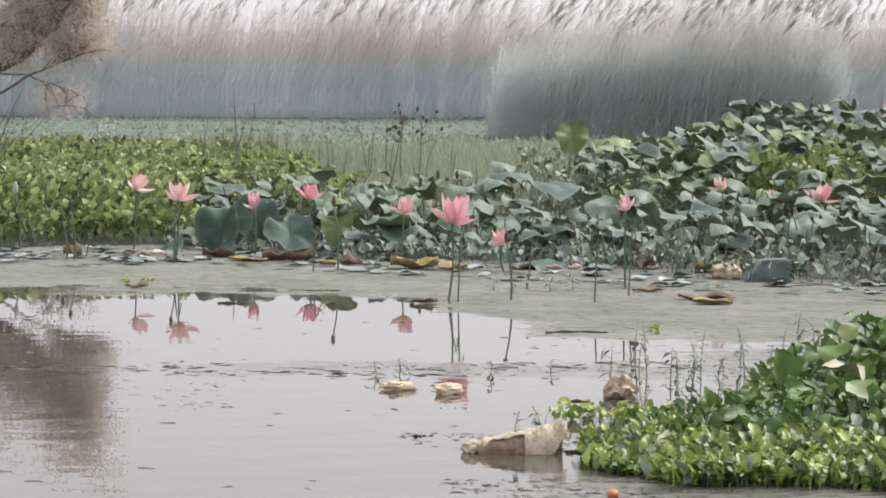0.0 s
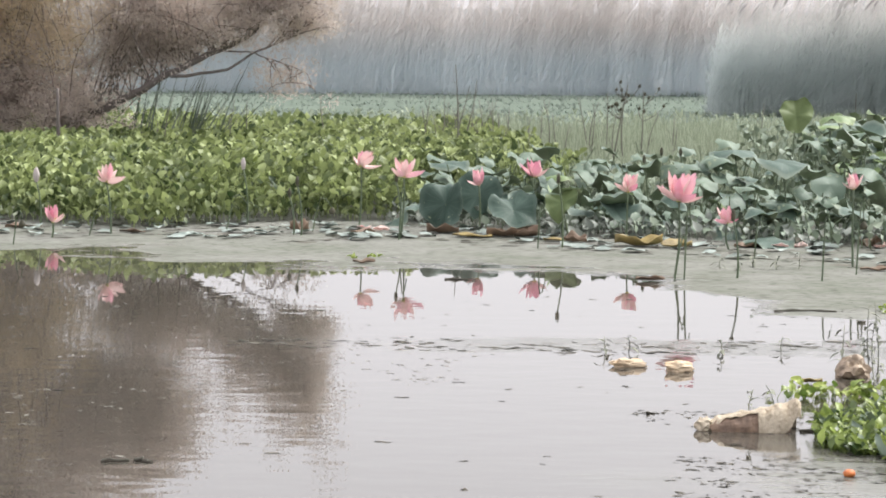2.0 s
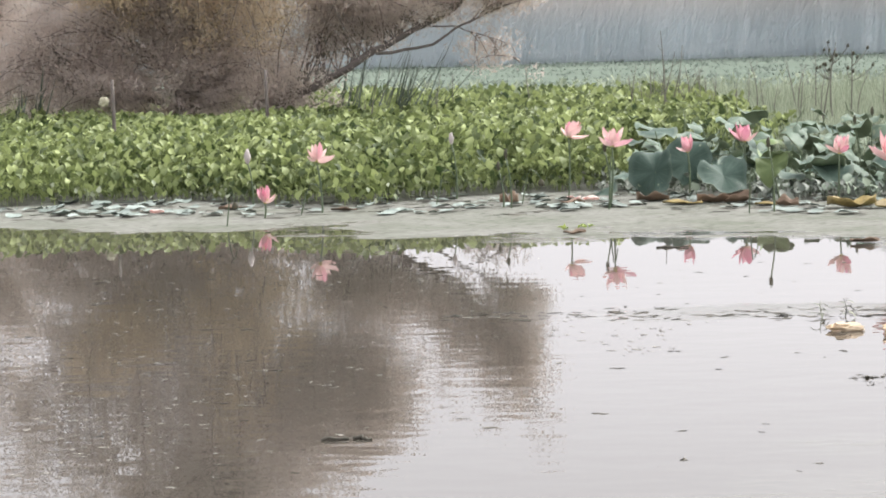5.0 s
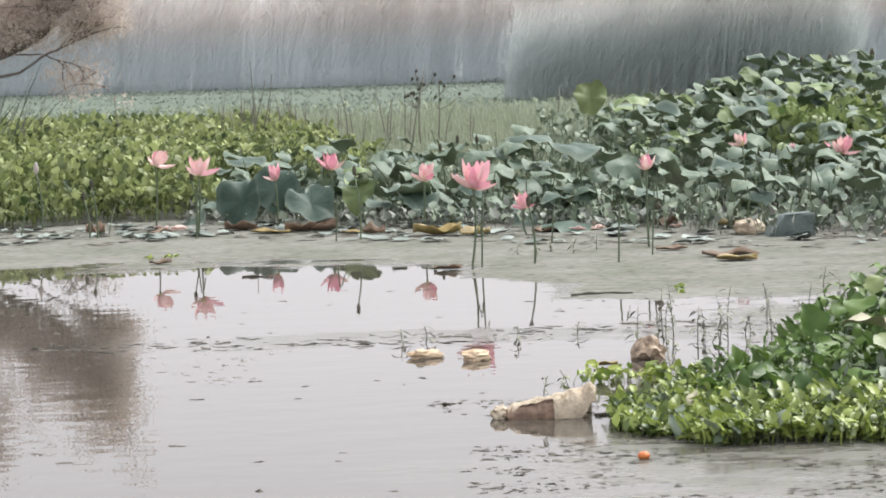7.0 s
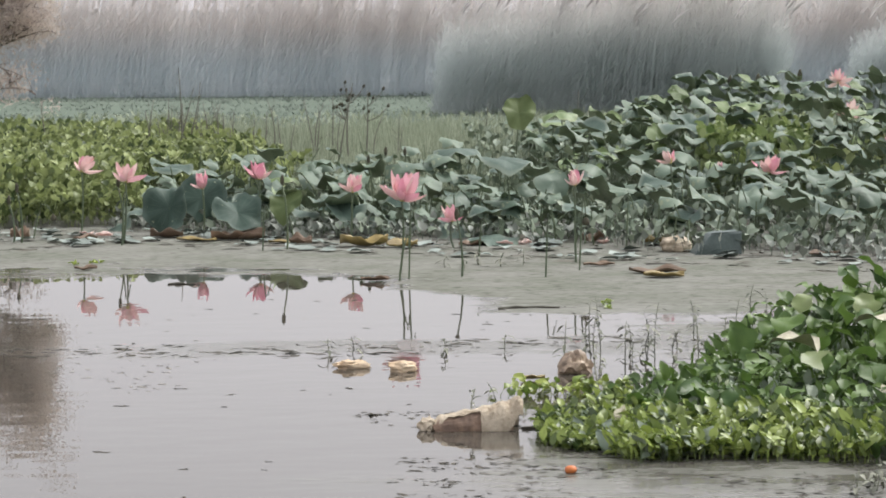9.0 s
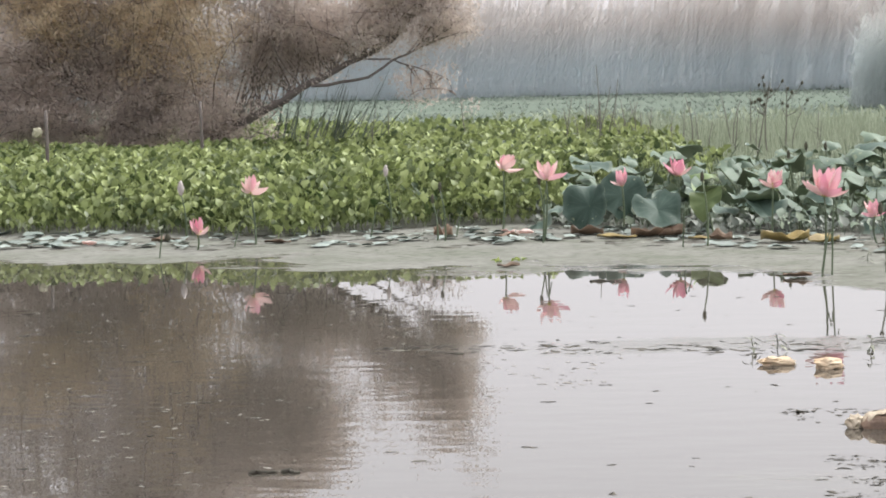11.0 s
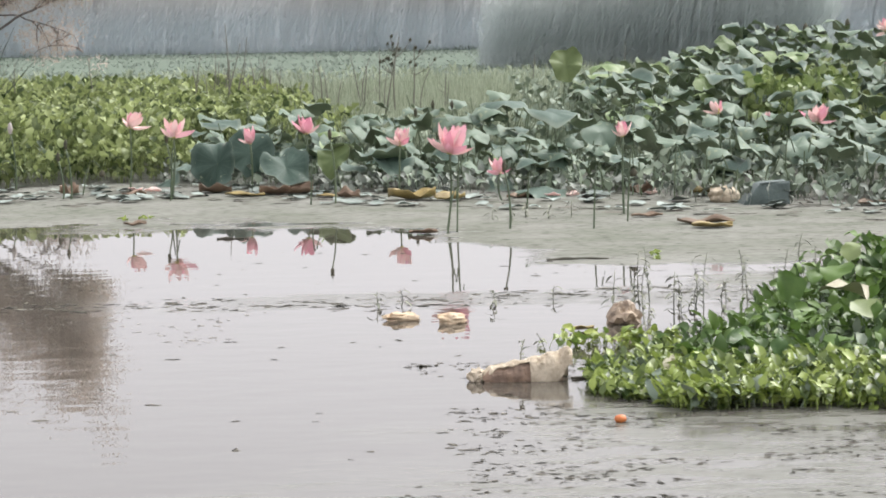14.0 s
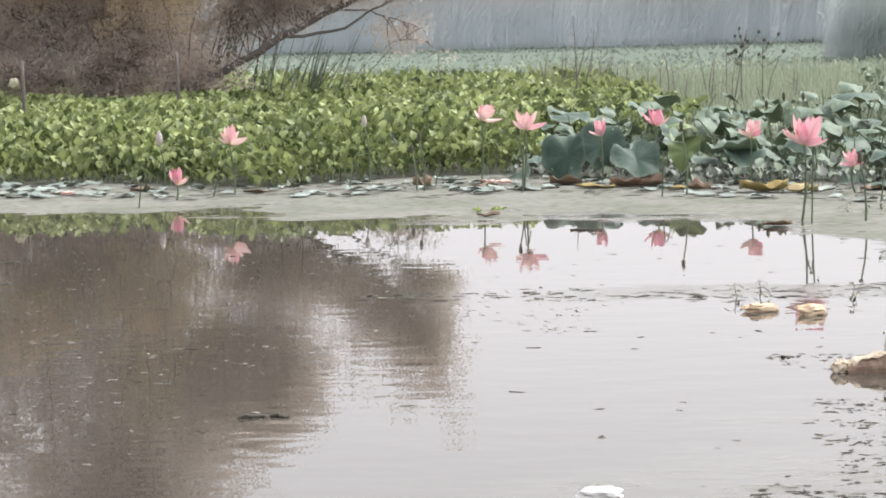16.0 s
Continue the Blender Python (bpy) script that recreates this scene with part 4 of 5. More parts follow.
tamarisk("tamarisk_tree",
         [([(-8.6, 30.2, 0.0), (-8.3, 30.1, 1.0), (-8.0, 30, 2.4), (-7.8, 30, 4.0), (-8.2, 30, 5.2)], 0.13),
          ([(-7.6, 29.6, 0.2), (-7.15, 29.6, 0.54), (-6.3, 29.6, 0.95), (-5.6, 29.6, 1.28), (-4.98, 29.6, 1.57), (-4.5, 29.6, 2.1), (-4.2, 29.6, 2.7)], 0.06),
          ([(-5.9, 29.6, 1.15), (-5.2, 29.5, 1.22), (-4.6, 29.5, 1.5), (-3.95, 29.5, 1.85)], 0.022),
          ([(-5.3, 29.6, 1.45), (-4.8, 29.6, 1.4), (-4.4, 29.6, 1.25), (-4.25, 29.6, 0.95)], 0.011),
          ([(-7.3, 29.6, 0.4), (-6.6, 29.5, 0.42), (-6.0, 29.4, 0.55)], 0.03),
          ([(-7.9, 30, 2.6), (-7.0, 29.8, 3.2), (-6.2, 29.7, 3.5)], 0.06),
          ([(-8.4, 30.1, 0.8), (-9.2, 30, 1.5), (-10.0, 30, 2.6)], 0.07),
          ([(-8.7, 30.1, 0.6), (-9.6, 29.6, 0.9), (-10.2, 29.5, 1.6)], 0.045)],
         [(0, 0.3, 1.0, -8.5, 30.4, 3.3, 2.4, 1.5, 2.6, 150, 11, 0), (6, 0.5, 1.0, -10.3, 30.3, 3.9, 1.8, 1.2, 1.6, 50, 11, 0), (0, 0.6, 1.0, -8.6, 30.3, 5.0, 2.3, 1.2, 1.1, 95, 11, 0),
          (0, 0.1, 0.5, -7.4, 29.9, 1.2, 0.65, 0.6, 0.8, 34, 11, 0), (5, 0.0, 1.0, -7.0, 29.9, 3.4, 1.3, 1.1, 1.3, 58, 12, 0), (5, 0.3, 1.0, -6.3, 29.8, 2.9, 0.8, 0.7, 1.1, 60, 12, 0),
          (6, 0.1, 1.0, -9.6, 30.2, 1.7, 1.6, 1.2, 1.3, 60, 12, 0), (7, 0.1, 1.0, -9.6, 29.7, 0.9, 1.3, 0.7, 0.6, 26, 11, 0),
          (1, 0.2, 0.65, -6.3, 29.8, 1.9, 0.65, 0.5, 0.5, 40, 10, 0), (1, 0.5, 1.0, -5.05, 29.6, 2.0, 0.55, 0.5, 0.5, 20, 9, 0), (1, 0.0, 0.4, -6.6, 29.7, 0.75, 0.6, 0.4, 0.3, 14, 1, 0),
          (1, 0.75, 1.0, -4.2, 29.6, 2.65, 0.46, 0.4, 0.8, 26, 10, 0), (1, 0.6, 1.0, -4.95, 29.7, 2.6, 0.5, 0.4, 0.5, 9, 9, 0), (2, 0.4, 1.0, -4.1, 29.5, 1.85, 0.42, 0.35, 0.28, 13, 9, 0), (3, 0.3, 1.0, -4.5, 29.6, 1.05, 0.30, 0.25, 0.28, 9, 3, 0),
          (4, 0.2, 1.0, -6.4, 29.5, 0.5, 0.5, 0.3, 0.2, 8, 1, 0), (0, 0.3, 0.8, -7.35, 29.3, 1.7, 0.8, 0.5, 0.65, 42, 12, 1), (6, 0.2, 0.9, -9.0, 29.2, 2.3, 0.9, 0.5, 0.6, 26, 11, 1),
          (0, 0.05, 0.35, -7.9, 29.8, 0.75, 0.9, 0.8, 0.45, 44, 9, 0), (7, 0.0, 1.0, -9.9, 29.7, 0.7, 1.5, 0.8, 0.45, 60, 10, 0), (1, 0.0, 0.25, -7.1, 29.6, 0.7, 0.5, 0.4, 0.35, 30, 5, 0), (1, 0.15, 0.55, -6.5, 30.1, 1.85, 0.6, 0.3, 0.4, 16, 8, 0), (1, 0.4, 0.8, -5.5, 29.9, 1.95, 0.5, 0.3, 0.35, 14, 8, 0), (5, 0.2, 1.0, -6.0, 29.9, 2.35, 0.6, 0.45, 0.4, 34, 10, 0), (5, 0.2, 1.0, -6.7, 29.8, 2.45, 0.6, 0.4, 0.45, 38, 11, 0), (0, 0.15, 0.45, -8.6, 29.7, 1.55, 0.7, 0.4, 0.6, 36, 11, 0)],
         "feathery brown tamarisk tree with a long leaning limb", 31)
tamarisk("tamarisk_tree",
         [([(-12.2, 31.5, 0.0), (-12.1, 31.5, 1.2), (-11.8, 31.4, 2.8)], 0.11), ([(-12.1, 31.5, 1.0), (-11.2, 31.2, 1.7), (-10.7, 31, 2.4)], 0.05),
          ([(-12.2, 31.5, 0.9), (-13.2, 31.3, 1.9), (-14.0, 31, 3.0)], 0.06)],
         [(0, 0.3, 1.0, -12.0, 31.5, 3.0, 2.0, 1.5, 2.3, 60, 10, 0), (2, 0.1, 1.0, -13.8, 31.5, 2.3, 1.9, 1.3, 1.7, 28, 8, 0), (1, 0.0, 1.0, -11.0, 31.2, 1.5, 1.3, 1.0, 1.0, 36, 12, 0), (0, 0.0, 0.5, -12.4, 31.2, 0.8, 2.2, 0.9, 0.6, 60, 12, 0)],
         "dull brown tamarisk tree behind the hyacinth", 32)


# ---- rushes and dry weeds ----
def blade_clump(name, x, y, count, height, fan, label, category, seed):
    r = np.random.default_rng(seed)
    ob = thing(name, label, category, pose(x, y, 0))
    for k in range(count):
        v, f = strip([0.016, 0.019, 0.016, 0.011, 0.002], bend=r.uniform(-0.02, 0.14), length=height * r.uniform(0.6, 1.0))
        m = turns(np.array([r.normal(-1.5, 0.5)]), np.array([1.52 - abs(r.normal(0.12, fan))]))[0]
        part("blade", mesh_of("blade", v @ m.T + np.array([r.normal(0, 0.16), r.normal(0, 0.1), 0]), f, RUSH), ob)
    return ob


blade_clump("rush_clump", -6.4, 30.3, 26, 1.5, 0.30, "dark green rush blades fanning up behind the hyacinth", "rushes", 61)
blade_clump("rush_clump", -5.85, 30.3, 34, 1.5, 0.40, "dark green rush blades fanning up behind the hyacinth", "rushes", 62)
blade_clump("rush_clump", -10.2, 29.0, 24, 1.2, 0.30, "dark green rush blades beside the tamarisk", "rushes", 63)


def dry_weed(x, y, z0, height, seed, heads, label="thin dry weed stalk with a few side twigs"):
    r = np.random.default_rng(seed)
    ob = thing("dry_weed", label, "weed", pose(x, y, z0))
    top = (r.normal(0, 0.12) * height, 0.05, height)
    line = arc((0, 0, 0), top, (r.normal(0, 0.05), 0, 0), 7)
    v, f = tube(line, np.linspace(0.004 + 0.008 * height, 0.0035, 7), 4)
    part("stem", mesh_of("stem", v, f, WEED), ob)
    for k in range(int((6 if heads else 3) + r.integers(0, 4))):
        s = line[4 + k % 2 if heads else 2 + k % 4]
        e = s + np.array([r.normal(0, 0.07 if heads else 0.11), r.normal(0, 0.06), r.uniform(0.06, 0.18)]) * min(height, 1.0)
        v, f = tube(arc(s, e, (0, 0, -0.02), 4), [0.006, 0.006, 0.005, 0.004] if heads else [0.0035, 0.003, 0.0025, 0.002], 3)
        part("twig", mesh_of("twig", v, f, WEED), ob)
        if heads:
            v, f = tube([e, e + np.array([0.01, 0, 0.02]), e + np.array([0.02, 0, 0.05])], [0.006, 0.022, 0.006], 6)
            part("seed_head", mesh_of("seed_head", v, f, POD), ob, "dark dry seed head")


wr = random.Random(8)
for x, h, heads in ((-0.62, 1.06, 1), (-0.48, 1.1, 1), (-0.30, 1.04, 1), (-1.45, 0.92, 0), (-2.35, 1.32, 0), (-2.5, 1.15, 0), (-2.7, 1.05, 0), (-2.35, 0.9, 0), (-2.15, 0.85, 0), (-1.9, 0.8, 0),
                    (-1.2, 0.75, 0), (-0.9, 0.8, 0), (-2.6, 0.8, 0), (2.3, 1.0, 0), (-4.9, 0.9, 0), (-5.1, 0.8, 0)):
    dry_weed(x, 29.6 + wr.uniform(-1.5, 1), 0.0, h, int(h * 1000) + heads, heads, "dark dry weed with round seed heads" if heads else "thin dry weed stalk with a few side twigs")
for k in range(36):
    x = wr.choice([wr.uniform(-2.9, 0.2), wr.uniform(-2.9, -1.6), wr.uniform(-6, 2)])
    dry_weed(x, wr.uniform(27.5, 33), 0.0, wr.uniform(0.6, 0.98), 600 + k, 0)


def sprout(x, y, height, seed, label):
    """A thin stem with small leaves that point up on either side."""
    r = np.random.default_rng(seed)
    ob = thing("weed_sprout", label, "weed", pose(x, y, -0.02, 0, 0, r.uniform(0, 360)))
    line = arc((0, 0, 0), (r.normal(0, 0.16) * height, 0, height), (r.normal(0, 0.14) * height, r.normal(0, 0.05) * height, 0), 6)
    v, f = tube(line, np.linspace(0.0036, 0.0016, 6), 4)
    part("stem", mesh_of("stem", v, f, SPROUT), ob)
    n = int(4 + height * 26)
    for k in range(n):
        q = (0.25 + 0.72 * k / n) * 5
        i = int(q)
        at = line[i] + (line[min(i + 1, 5)] - line[i]) * (q - i)
        v, f = strip([0.003, 0.010, 0.008, 0.001], bend=0.7, cup=0.3, length=r.uniform(0.035, 0.075))
        m = turns(np.array([math.pi * k + r.normal(0, 0.7)]), np.array([r.uniform(0.1, 0.8)]))[0]
        part("leaf", mesh_of("leaf", v @ m.T + at, f, SPROUT), ob)


SPROUT = material("weed_sprout", (0.06, 0.07, 0.05), (0.27, 0.28, 0.21), 0.7, 20, each=0.6)
for k in range(15):
    sprout(1.10 + 0.046 * (k - 7) + wr.gauss(0, 0.03), 11.9 + wr.gauss(0, 0.35), wr.uniform(0.10, 0.34), 300 + k, "thin leafy weed sprout rising from the water")
for k, (x, y, h) in enumerate(((1.55, 13.0, 0.22), (1.75, 12.7, 0.25), (1.9, 12.9, 0.26), (1.62, 12.3, 0.2), (2.0, 14, 0.2), (2.2, 13.6, 0.22), (-0.32, 12.4, 0.10), (-0.22, 12.4, 0.11), (0.2, 12.3, 0.10),
                               (0.55, 12.6, 0.09), (0.31, 10.0, 0.17), (0.37, 10.02, 0.19), (0.36, 17.3, 0.1), (0.5, 17.2, 0.1), (0.75, 17.3, 0.12), (0.9, 17.4, 0.14), (0.6, 17.5, 0.12))):
    sprout(x, y, h, 400 + k, "short thin weed sprout standing in the water")


# ---- bent stalks left over in the water ----
def bent_stalk(x, y, height, lean, droop, seed, pod=True):
    ob = thing("bent_lotus_stalk", "old bent lotus stalk standing in shallow water", "lotus stalk", pose(x, y, 0))
    line = [(0, 0, -0.05), (lean * 0.6, 0, height * 0.7), (lean, 0, height), (lean * 1.3 + droop * 0.4, 0, height * 0.95), (lean * 1.5 + droop, 0, height * 0.72)]
    v, f = tube(line, [0.006, 0.006, 0.005, 0.005, 0.004], 5)
    part("stalk", mesh_of("stalk", v, f, STALK), ob)
    if pod:
        e = np.array(line[-1])
        v, f = tube([e, e - np.array([0, 0, 0.03]), e - np.array([0, 0, 0.055])], [0.008, 0.028, 0.022], 8)
        part("pod", mesh_of("pod", v, f, POD), ob, "dark drooping seed pod")


for k, (x, y, h, l, d) in enumerate(((0.03, 16.3, 0.30, 0.06, -0.02), (0.62, 18.2, 0.28, 0.03, 0.02), (1.0, 16.5, 0.42, 0.02, 0.04), (1.26, 17.0, 0.5, 0.03, 0.0), (-2.1, 19.5, 0.42, 0.03, 0.02),
                                     (-0.98, 18.9, 0.35, 0.02, 0.03), (-4.95, 18.6, 0.26, 0.05, 0.0), (-4.6, 19.6, 0.25, 0.1, 0.05), (-3.6, 20.2, 0.3, 0.1, 0.04), (-2.9, 20.3, 0.28, 0.08, 0.05),
                                     (0.10, 16.45, 0.5, 0.02, 0.01), (2.6, 19.0, 0.45, 0.03, 0.04), (3.4, 18.5, 0.4, 0.05, -0.04), (1.75, 18.8, 0.4, 0.02, 0.03))):
    bent_stalk(x, y, h, l, d, k, k % 3 == 0 and k > 0)


# ---- floating pads, withered leaves and scraps ----
def pad_mesh(seed, size, lift):
    v, f = lotus_blade(seed, lift, 0.0, 0.032, 0.45)
    return blade_mesh(v * size + np.array([0, 0, 0.012]), f, PAD)


PADS = [pad_mesh(200 + k, 0.07 + 0.04 * k, 0.02 + 0.015 * k) for k in range(4)]
for k in range(290):
    x = wr.uniform(-7.5, 5.0)
    y = (20.9 if x < -2.3 else stand_front(x)) + wr.uniform(-1.5, 0.5)
    thing("floating_lotus_pad", "grey-green lotus pad lying on the scum", "lotus pad", pose(x, y, 0.004, wr.gauss(0, 5), wr.gauss(0, 4), wr.uniform(0, 360)), PADS[k % 4], "floating lotus pads")


def curled_leaf(name, x, y, length, width, lift, yaw, mat_, label, seed, category="dead leaf"):
    """A withered leaf that has rolled into a shallow boat."""
    r = np.random.default_rng(seed)
    nu, nv = 13, 9
    v = []
    for i in range(nu):
        s = i / (nu - 1) * 2 - 1
        w = width * (1 - abs(s) ** 2.4) ** 0.6 * (0.85 + 0.4 * grown(s * 2 + seed, 0, 7, 1.0)) + 0.004
        for j in range(nv):
            q = j / (nv - 1) * 2 - 1
            z = 0.006 + 0.82 * lift * abs(q) ** 1.7 * (0.5 + 0.9 * grown(s * 1.3 + seed, q * 0.8, seed, 1.0)) * (1 - 0.5 * s * s) + lift * 0.35 * s * s * (0.45 + grown(s + seed, q, 3, 1.2))
            v.append((s * length * 0.5, q * w * 0.5, z))
    f = [(i * nv + j, i * nv + j + 1, (i + 1) * nv + j + 1, (i + 1) * nv + j) for i in range(nu - 1) for j in range(nv - 1)]
    me = mesh_of(name, v, f, mat_)
    ob = thing(name, label, category, pose(x, y, 0.0, 0, 0, yaw), me)
    k = ob.modifiers.new("thick", "SOLIDIFY")
    k.thickness = 0.004
    return ob


curled_leaf("yellow_leaf", -0.22, 19.2, 0.38, 0.28, 0.20, -14, YELLOW_LEAF, "large curled yellow lotus leaf on the scum", 1)
curled_leaf("withered_leaf", 0.07, 19.1, 0.24, 0.18, 0.09, 8, YELLOW_LEAF, "flat yellow-brown lotus leaf on the scum", 2)
curled_leaf("withered_leaf", 1.77, 16.4, 0.27, 0.18, 0.06, 0, YELLOW_LEAF, "boat-shaped yellow-brown leaf on the water", 3)
curled_leaf("withered_leaf", 1.76, 16.7, 0.38, 0.16, 0.075, -8, BROWN_LEAF, "curled brown leaf lying on the scum", 4)
curled_leaf("withered_leaf", 1.42, 17.3, 0.22, 0.12, 0.045, 4, BROWN_LEAF, "brown oval leaf floating on the scum", 5)
curled_leaf("withered_leaf", -2.12, 17.35, 0.16, 0.10, 0.05, 6, BROWN_LEAF, "small brown leaf floating on the scum", 6)
curled_leaf("withered_leaf", -0.12, 16.3, 0.19, 0.10, 0.05, 0, BROWN_LEAF, "brown leaf floating beside the lotus stalk", 7)
for k, (x, y, l, w, h) in enumerate(((-1.55, 19.9, 0.34, 0.2, 0.05), (-1.3, 20.0, 0.3, 0.2, 0.12), (-1.12, 20.0, 0.22, 0.2, 0.13), (-0.72, 19.5, 0.2, 0.12, 0.1), (-1.82, 20.3, 0.3, 0.2, 0.12), (-0.85, 19.6, 0.24, 0.15, 0.04),
                                     (-3.0, 20.3, 0.16, 0.14, 0.14), (-5.3, 20.3, 0.3, 0.14, 0.05), (-4.3, 19.9, 0.24, 0.12, 0.04), (-2.45, 20.1, 0.2, 0.14, 0.06), (2.0, 19.2, 0.2, 0.16, 0.12), (1.55, 19.4, 0.18, 0.16, 0.13),
                                     (0.6, 19.2, 0.2, 0.12, 0.05), (3.1, 18.0, 0.24, 0.14, 0.05), (3.6, 17.8, 0.2, 0.14, 0.06), (0.62, 11.35, 0.12, 0.06, 0.03))):
    curled_leaf("withered_leaf", x, y, l, w, h, wr.uniform(-25, 25), BROWN_LEAF if k % 5 else YELLOW_LEAF, "withered brown lotus leaf lying on the scum" if k % 5 else "withered olive lotus leaf lying on the scum", 20 + k)
for k, (x, y) in enumerate(((0.85, 19.2), (1.62, 19.3), (-2.5, 20.6), (-2.35, 20.5), (-5.9, 20.0), (1.0, 19.3))):
    curled_leaf("fallen_petal", x, y, 0.14, 0.09, 0.05, wr.uniform(0, 180), PETAL_PALE, "fallen pale pink lotus petal on the water", 60 + k, "petal")


# ---- litter ----
def lump(name, x, y, sx, sy, sz, yaw, mat_, label, category, seed, crumple=0.12, power=2.6, sink=0.25, kids=None, fine=4, smooth=True, taper=0.0):
    """A crumpled block with soft corners, sitting in the water; taper draws its top together."""
    bm = bmesh.new()
    bmesh.ops.create_icosphere(bm, subdivisions=fine, radius=1.0)
    for v in bm.verts:
        c = v.co
        k = (abs(c.x) ** power + abs(c.y) ** power + abs(c.z) ** power) ** (-1 / power)
        c *= k
        c *= 1 + crumple * noise.fractal(c * 1.7 + Vector((seed, 0, 0)), 0.8, 2.0, 4) + crumple * 0.5 * noise.noise(c * 5 + Vector((0, seed, 0)))
        near = 1 - taper * max(0.0, c.z + 0.2)
        v.co = (c.x * sx * near, c.y * sy * near, c.z * sz)
    me = bpy.data.meshes.new(name)
    bm.to_mesh(me)
    bm.free()
    me.materials.append(mat_)
    me.polygons.foreach_set("use_smooth", [smooth] * len(me.polygons))
    if category:
        return thing(name, label, category, pose(x, y, sz * (1 - sink), 0, 0, yaw), me)
    ob = part(name, me, kids, label)
    ob.matrix_basis = pose(x, y, sz * (1 - sink), 0, 0, yaw)
    return ob


def sleeve(name, x0, x1, outline, depth, start, end, seed, mat_, parent, label, fold=0.10):
    """A creased skin over a long bundle: outline gives (share along, height); start and end are the angles it covers, from the
    waterline in front over the top to the back, start with a share by which its hem rises towards +x."""
    nu, nv = 30, 18
    verts = []
    for i in range(nu):
        u = i / (nu - 1)
        high = np.interp(u, *zip(*outline))
        low = start[0] + start[1] * max(0.0, u - 0.55) / 0.45 + start[2] * grown(u * 5, seed, 1, 1.0)
        for j in range(nv):
            a = low + (end - low) * j / (nv - 1)
            crease = 1 + fold * grown(u * 5, a * 1.6, seed, 1.0) + 0.55 * fold * grown(u * 13, a * 4, seed + 3, 1.0)
            k = (abs(math.cos(a)) ** 2.6 + abs(math.sin(a)) ** 2.6) ** (-1 / 2.6)
            verts.append((x0 + (x1 - x0) * (u + 0.02 * grown(a * 2, seed, 5, 1.0)), -math.cos(a) * k * depth * crease * (0.55 + 0.45 * high / outline[-1][1]), math.sin(a) * k * high * crease - 0.006))
    faces = [(i * nv + j, i * nv + j + 1, (i + 1) * nv + j + 1, (i + 1) * nv + j) for i in range(nu - 1) for j in range(nv - 1)]
    ob = part(name, mesh_of(name, verts, faces, mat_, smooth=False), parent, label)
    k = ob.modifiers.new("thick", "SOLIDIFY")
    k.thickness = 0.004
    return ob


def sack_bundle(x, y):
    ob = thing("sack_bundle", "torn pale sack round a wet brown bundle, half sunk", "litter", pose(x, y, 0, 0, 0, 4))
    sleeve("roll", -0.15, 0.16, ((0, 0.03), (0.08, 0.052), (0.5, 0.072), (0.8, 0.088), (1, 0.085)), 0.06, (0, 0, 0), 3.14, 3.0, SACK_DARK, ob, "wet brown bundle", 0.14)
    sleeve("cloth", -0.145, 0.06, ((0, 0.036), (0.12, 0.058), (0.6, 0.078), (1, 0.088)), 0.065, (0.95, 0, 0.5), 3.0, 9.1, SACK, ob, "pale cloth strip over the top")
    sleeve("cloth", 0.035, 0.20, ((0, 0.088), (0.3, 0.10), (0.7, 0.108), (0.93, 0.132), (1, 0.120)), 0.072, (0.0, 0.55, 0.12), 3.1, 5.3, SACK, ob, "torn pale cloth")
    lump("cloth", -0.175, 0.0, 0.034, 0.04, 0.03, 0, SACK, "torn pale cloth", "", 11, 0.35, 2.5, 0.35, ob, 3, False)


sack_bundle(0.29, 9.9)
lump("foam_block", -0.21, 11.85, 0.082, 0.05, 0.026, 5, FOAM, "yellowed foam block floating on the pond", "litter", 21, 0.4, 2.0, 0.5, fine=3, smooth=False)
lump("foam_block", 0.03, 11.72, 0.064, 0.05, 0.034, -6, FOAM, "orange-yellow foam block floating on the pond", "litter", 25, 0.35, 2.2, 0.5, fine=3, smooth=False)
lump("brown_bag", 0.83, 11.6, 0.078, 0.066, 0.062, 10, BAG, "crumpled brown bag lying in the water", "litter", 33, 0.42, 2.2, 0.45, fine=3, smooth=False, taper=0.34)
lump("orange_fruit", 0.61, 8.85, 0.022, 0.020, 0.016, 0, ORANGE, "small orange fruit floating on the water", "fruit", 41, 0.04, 2.0, 0.3)
lump("plastic_scrap", -0.655, 7.36, 0.07, 0.045, 0.022, 10, WHITE, "white plastic scrap floating on the pond", "litter", 51, 0.22, 2.2, 0.35, fine=3, smooth=False)


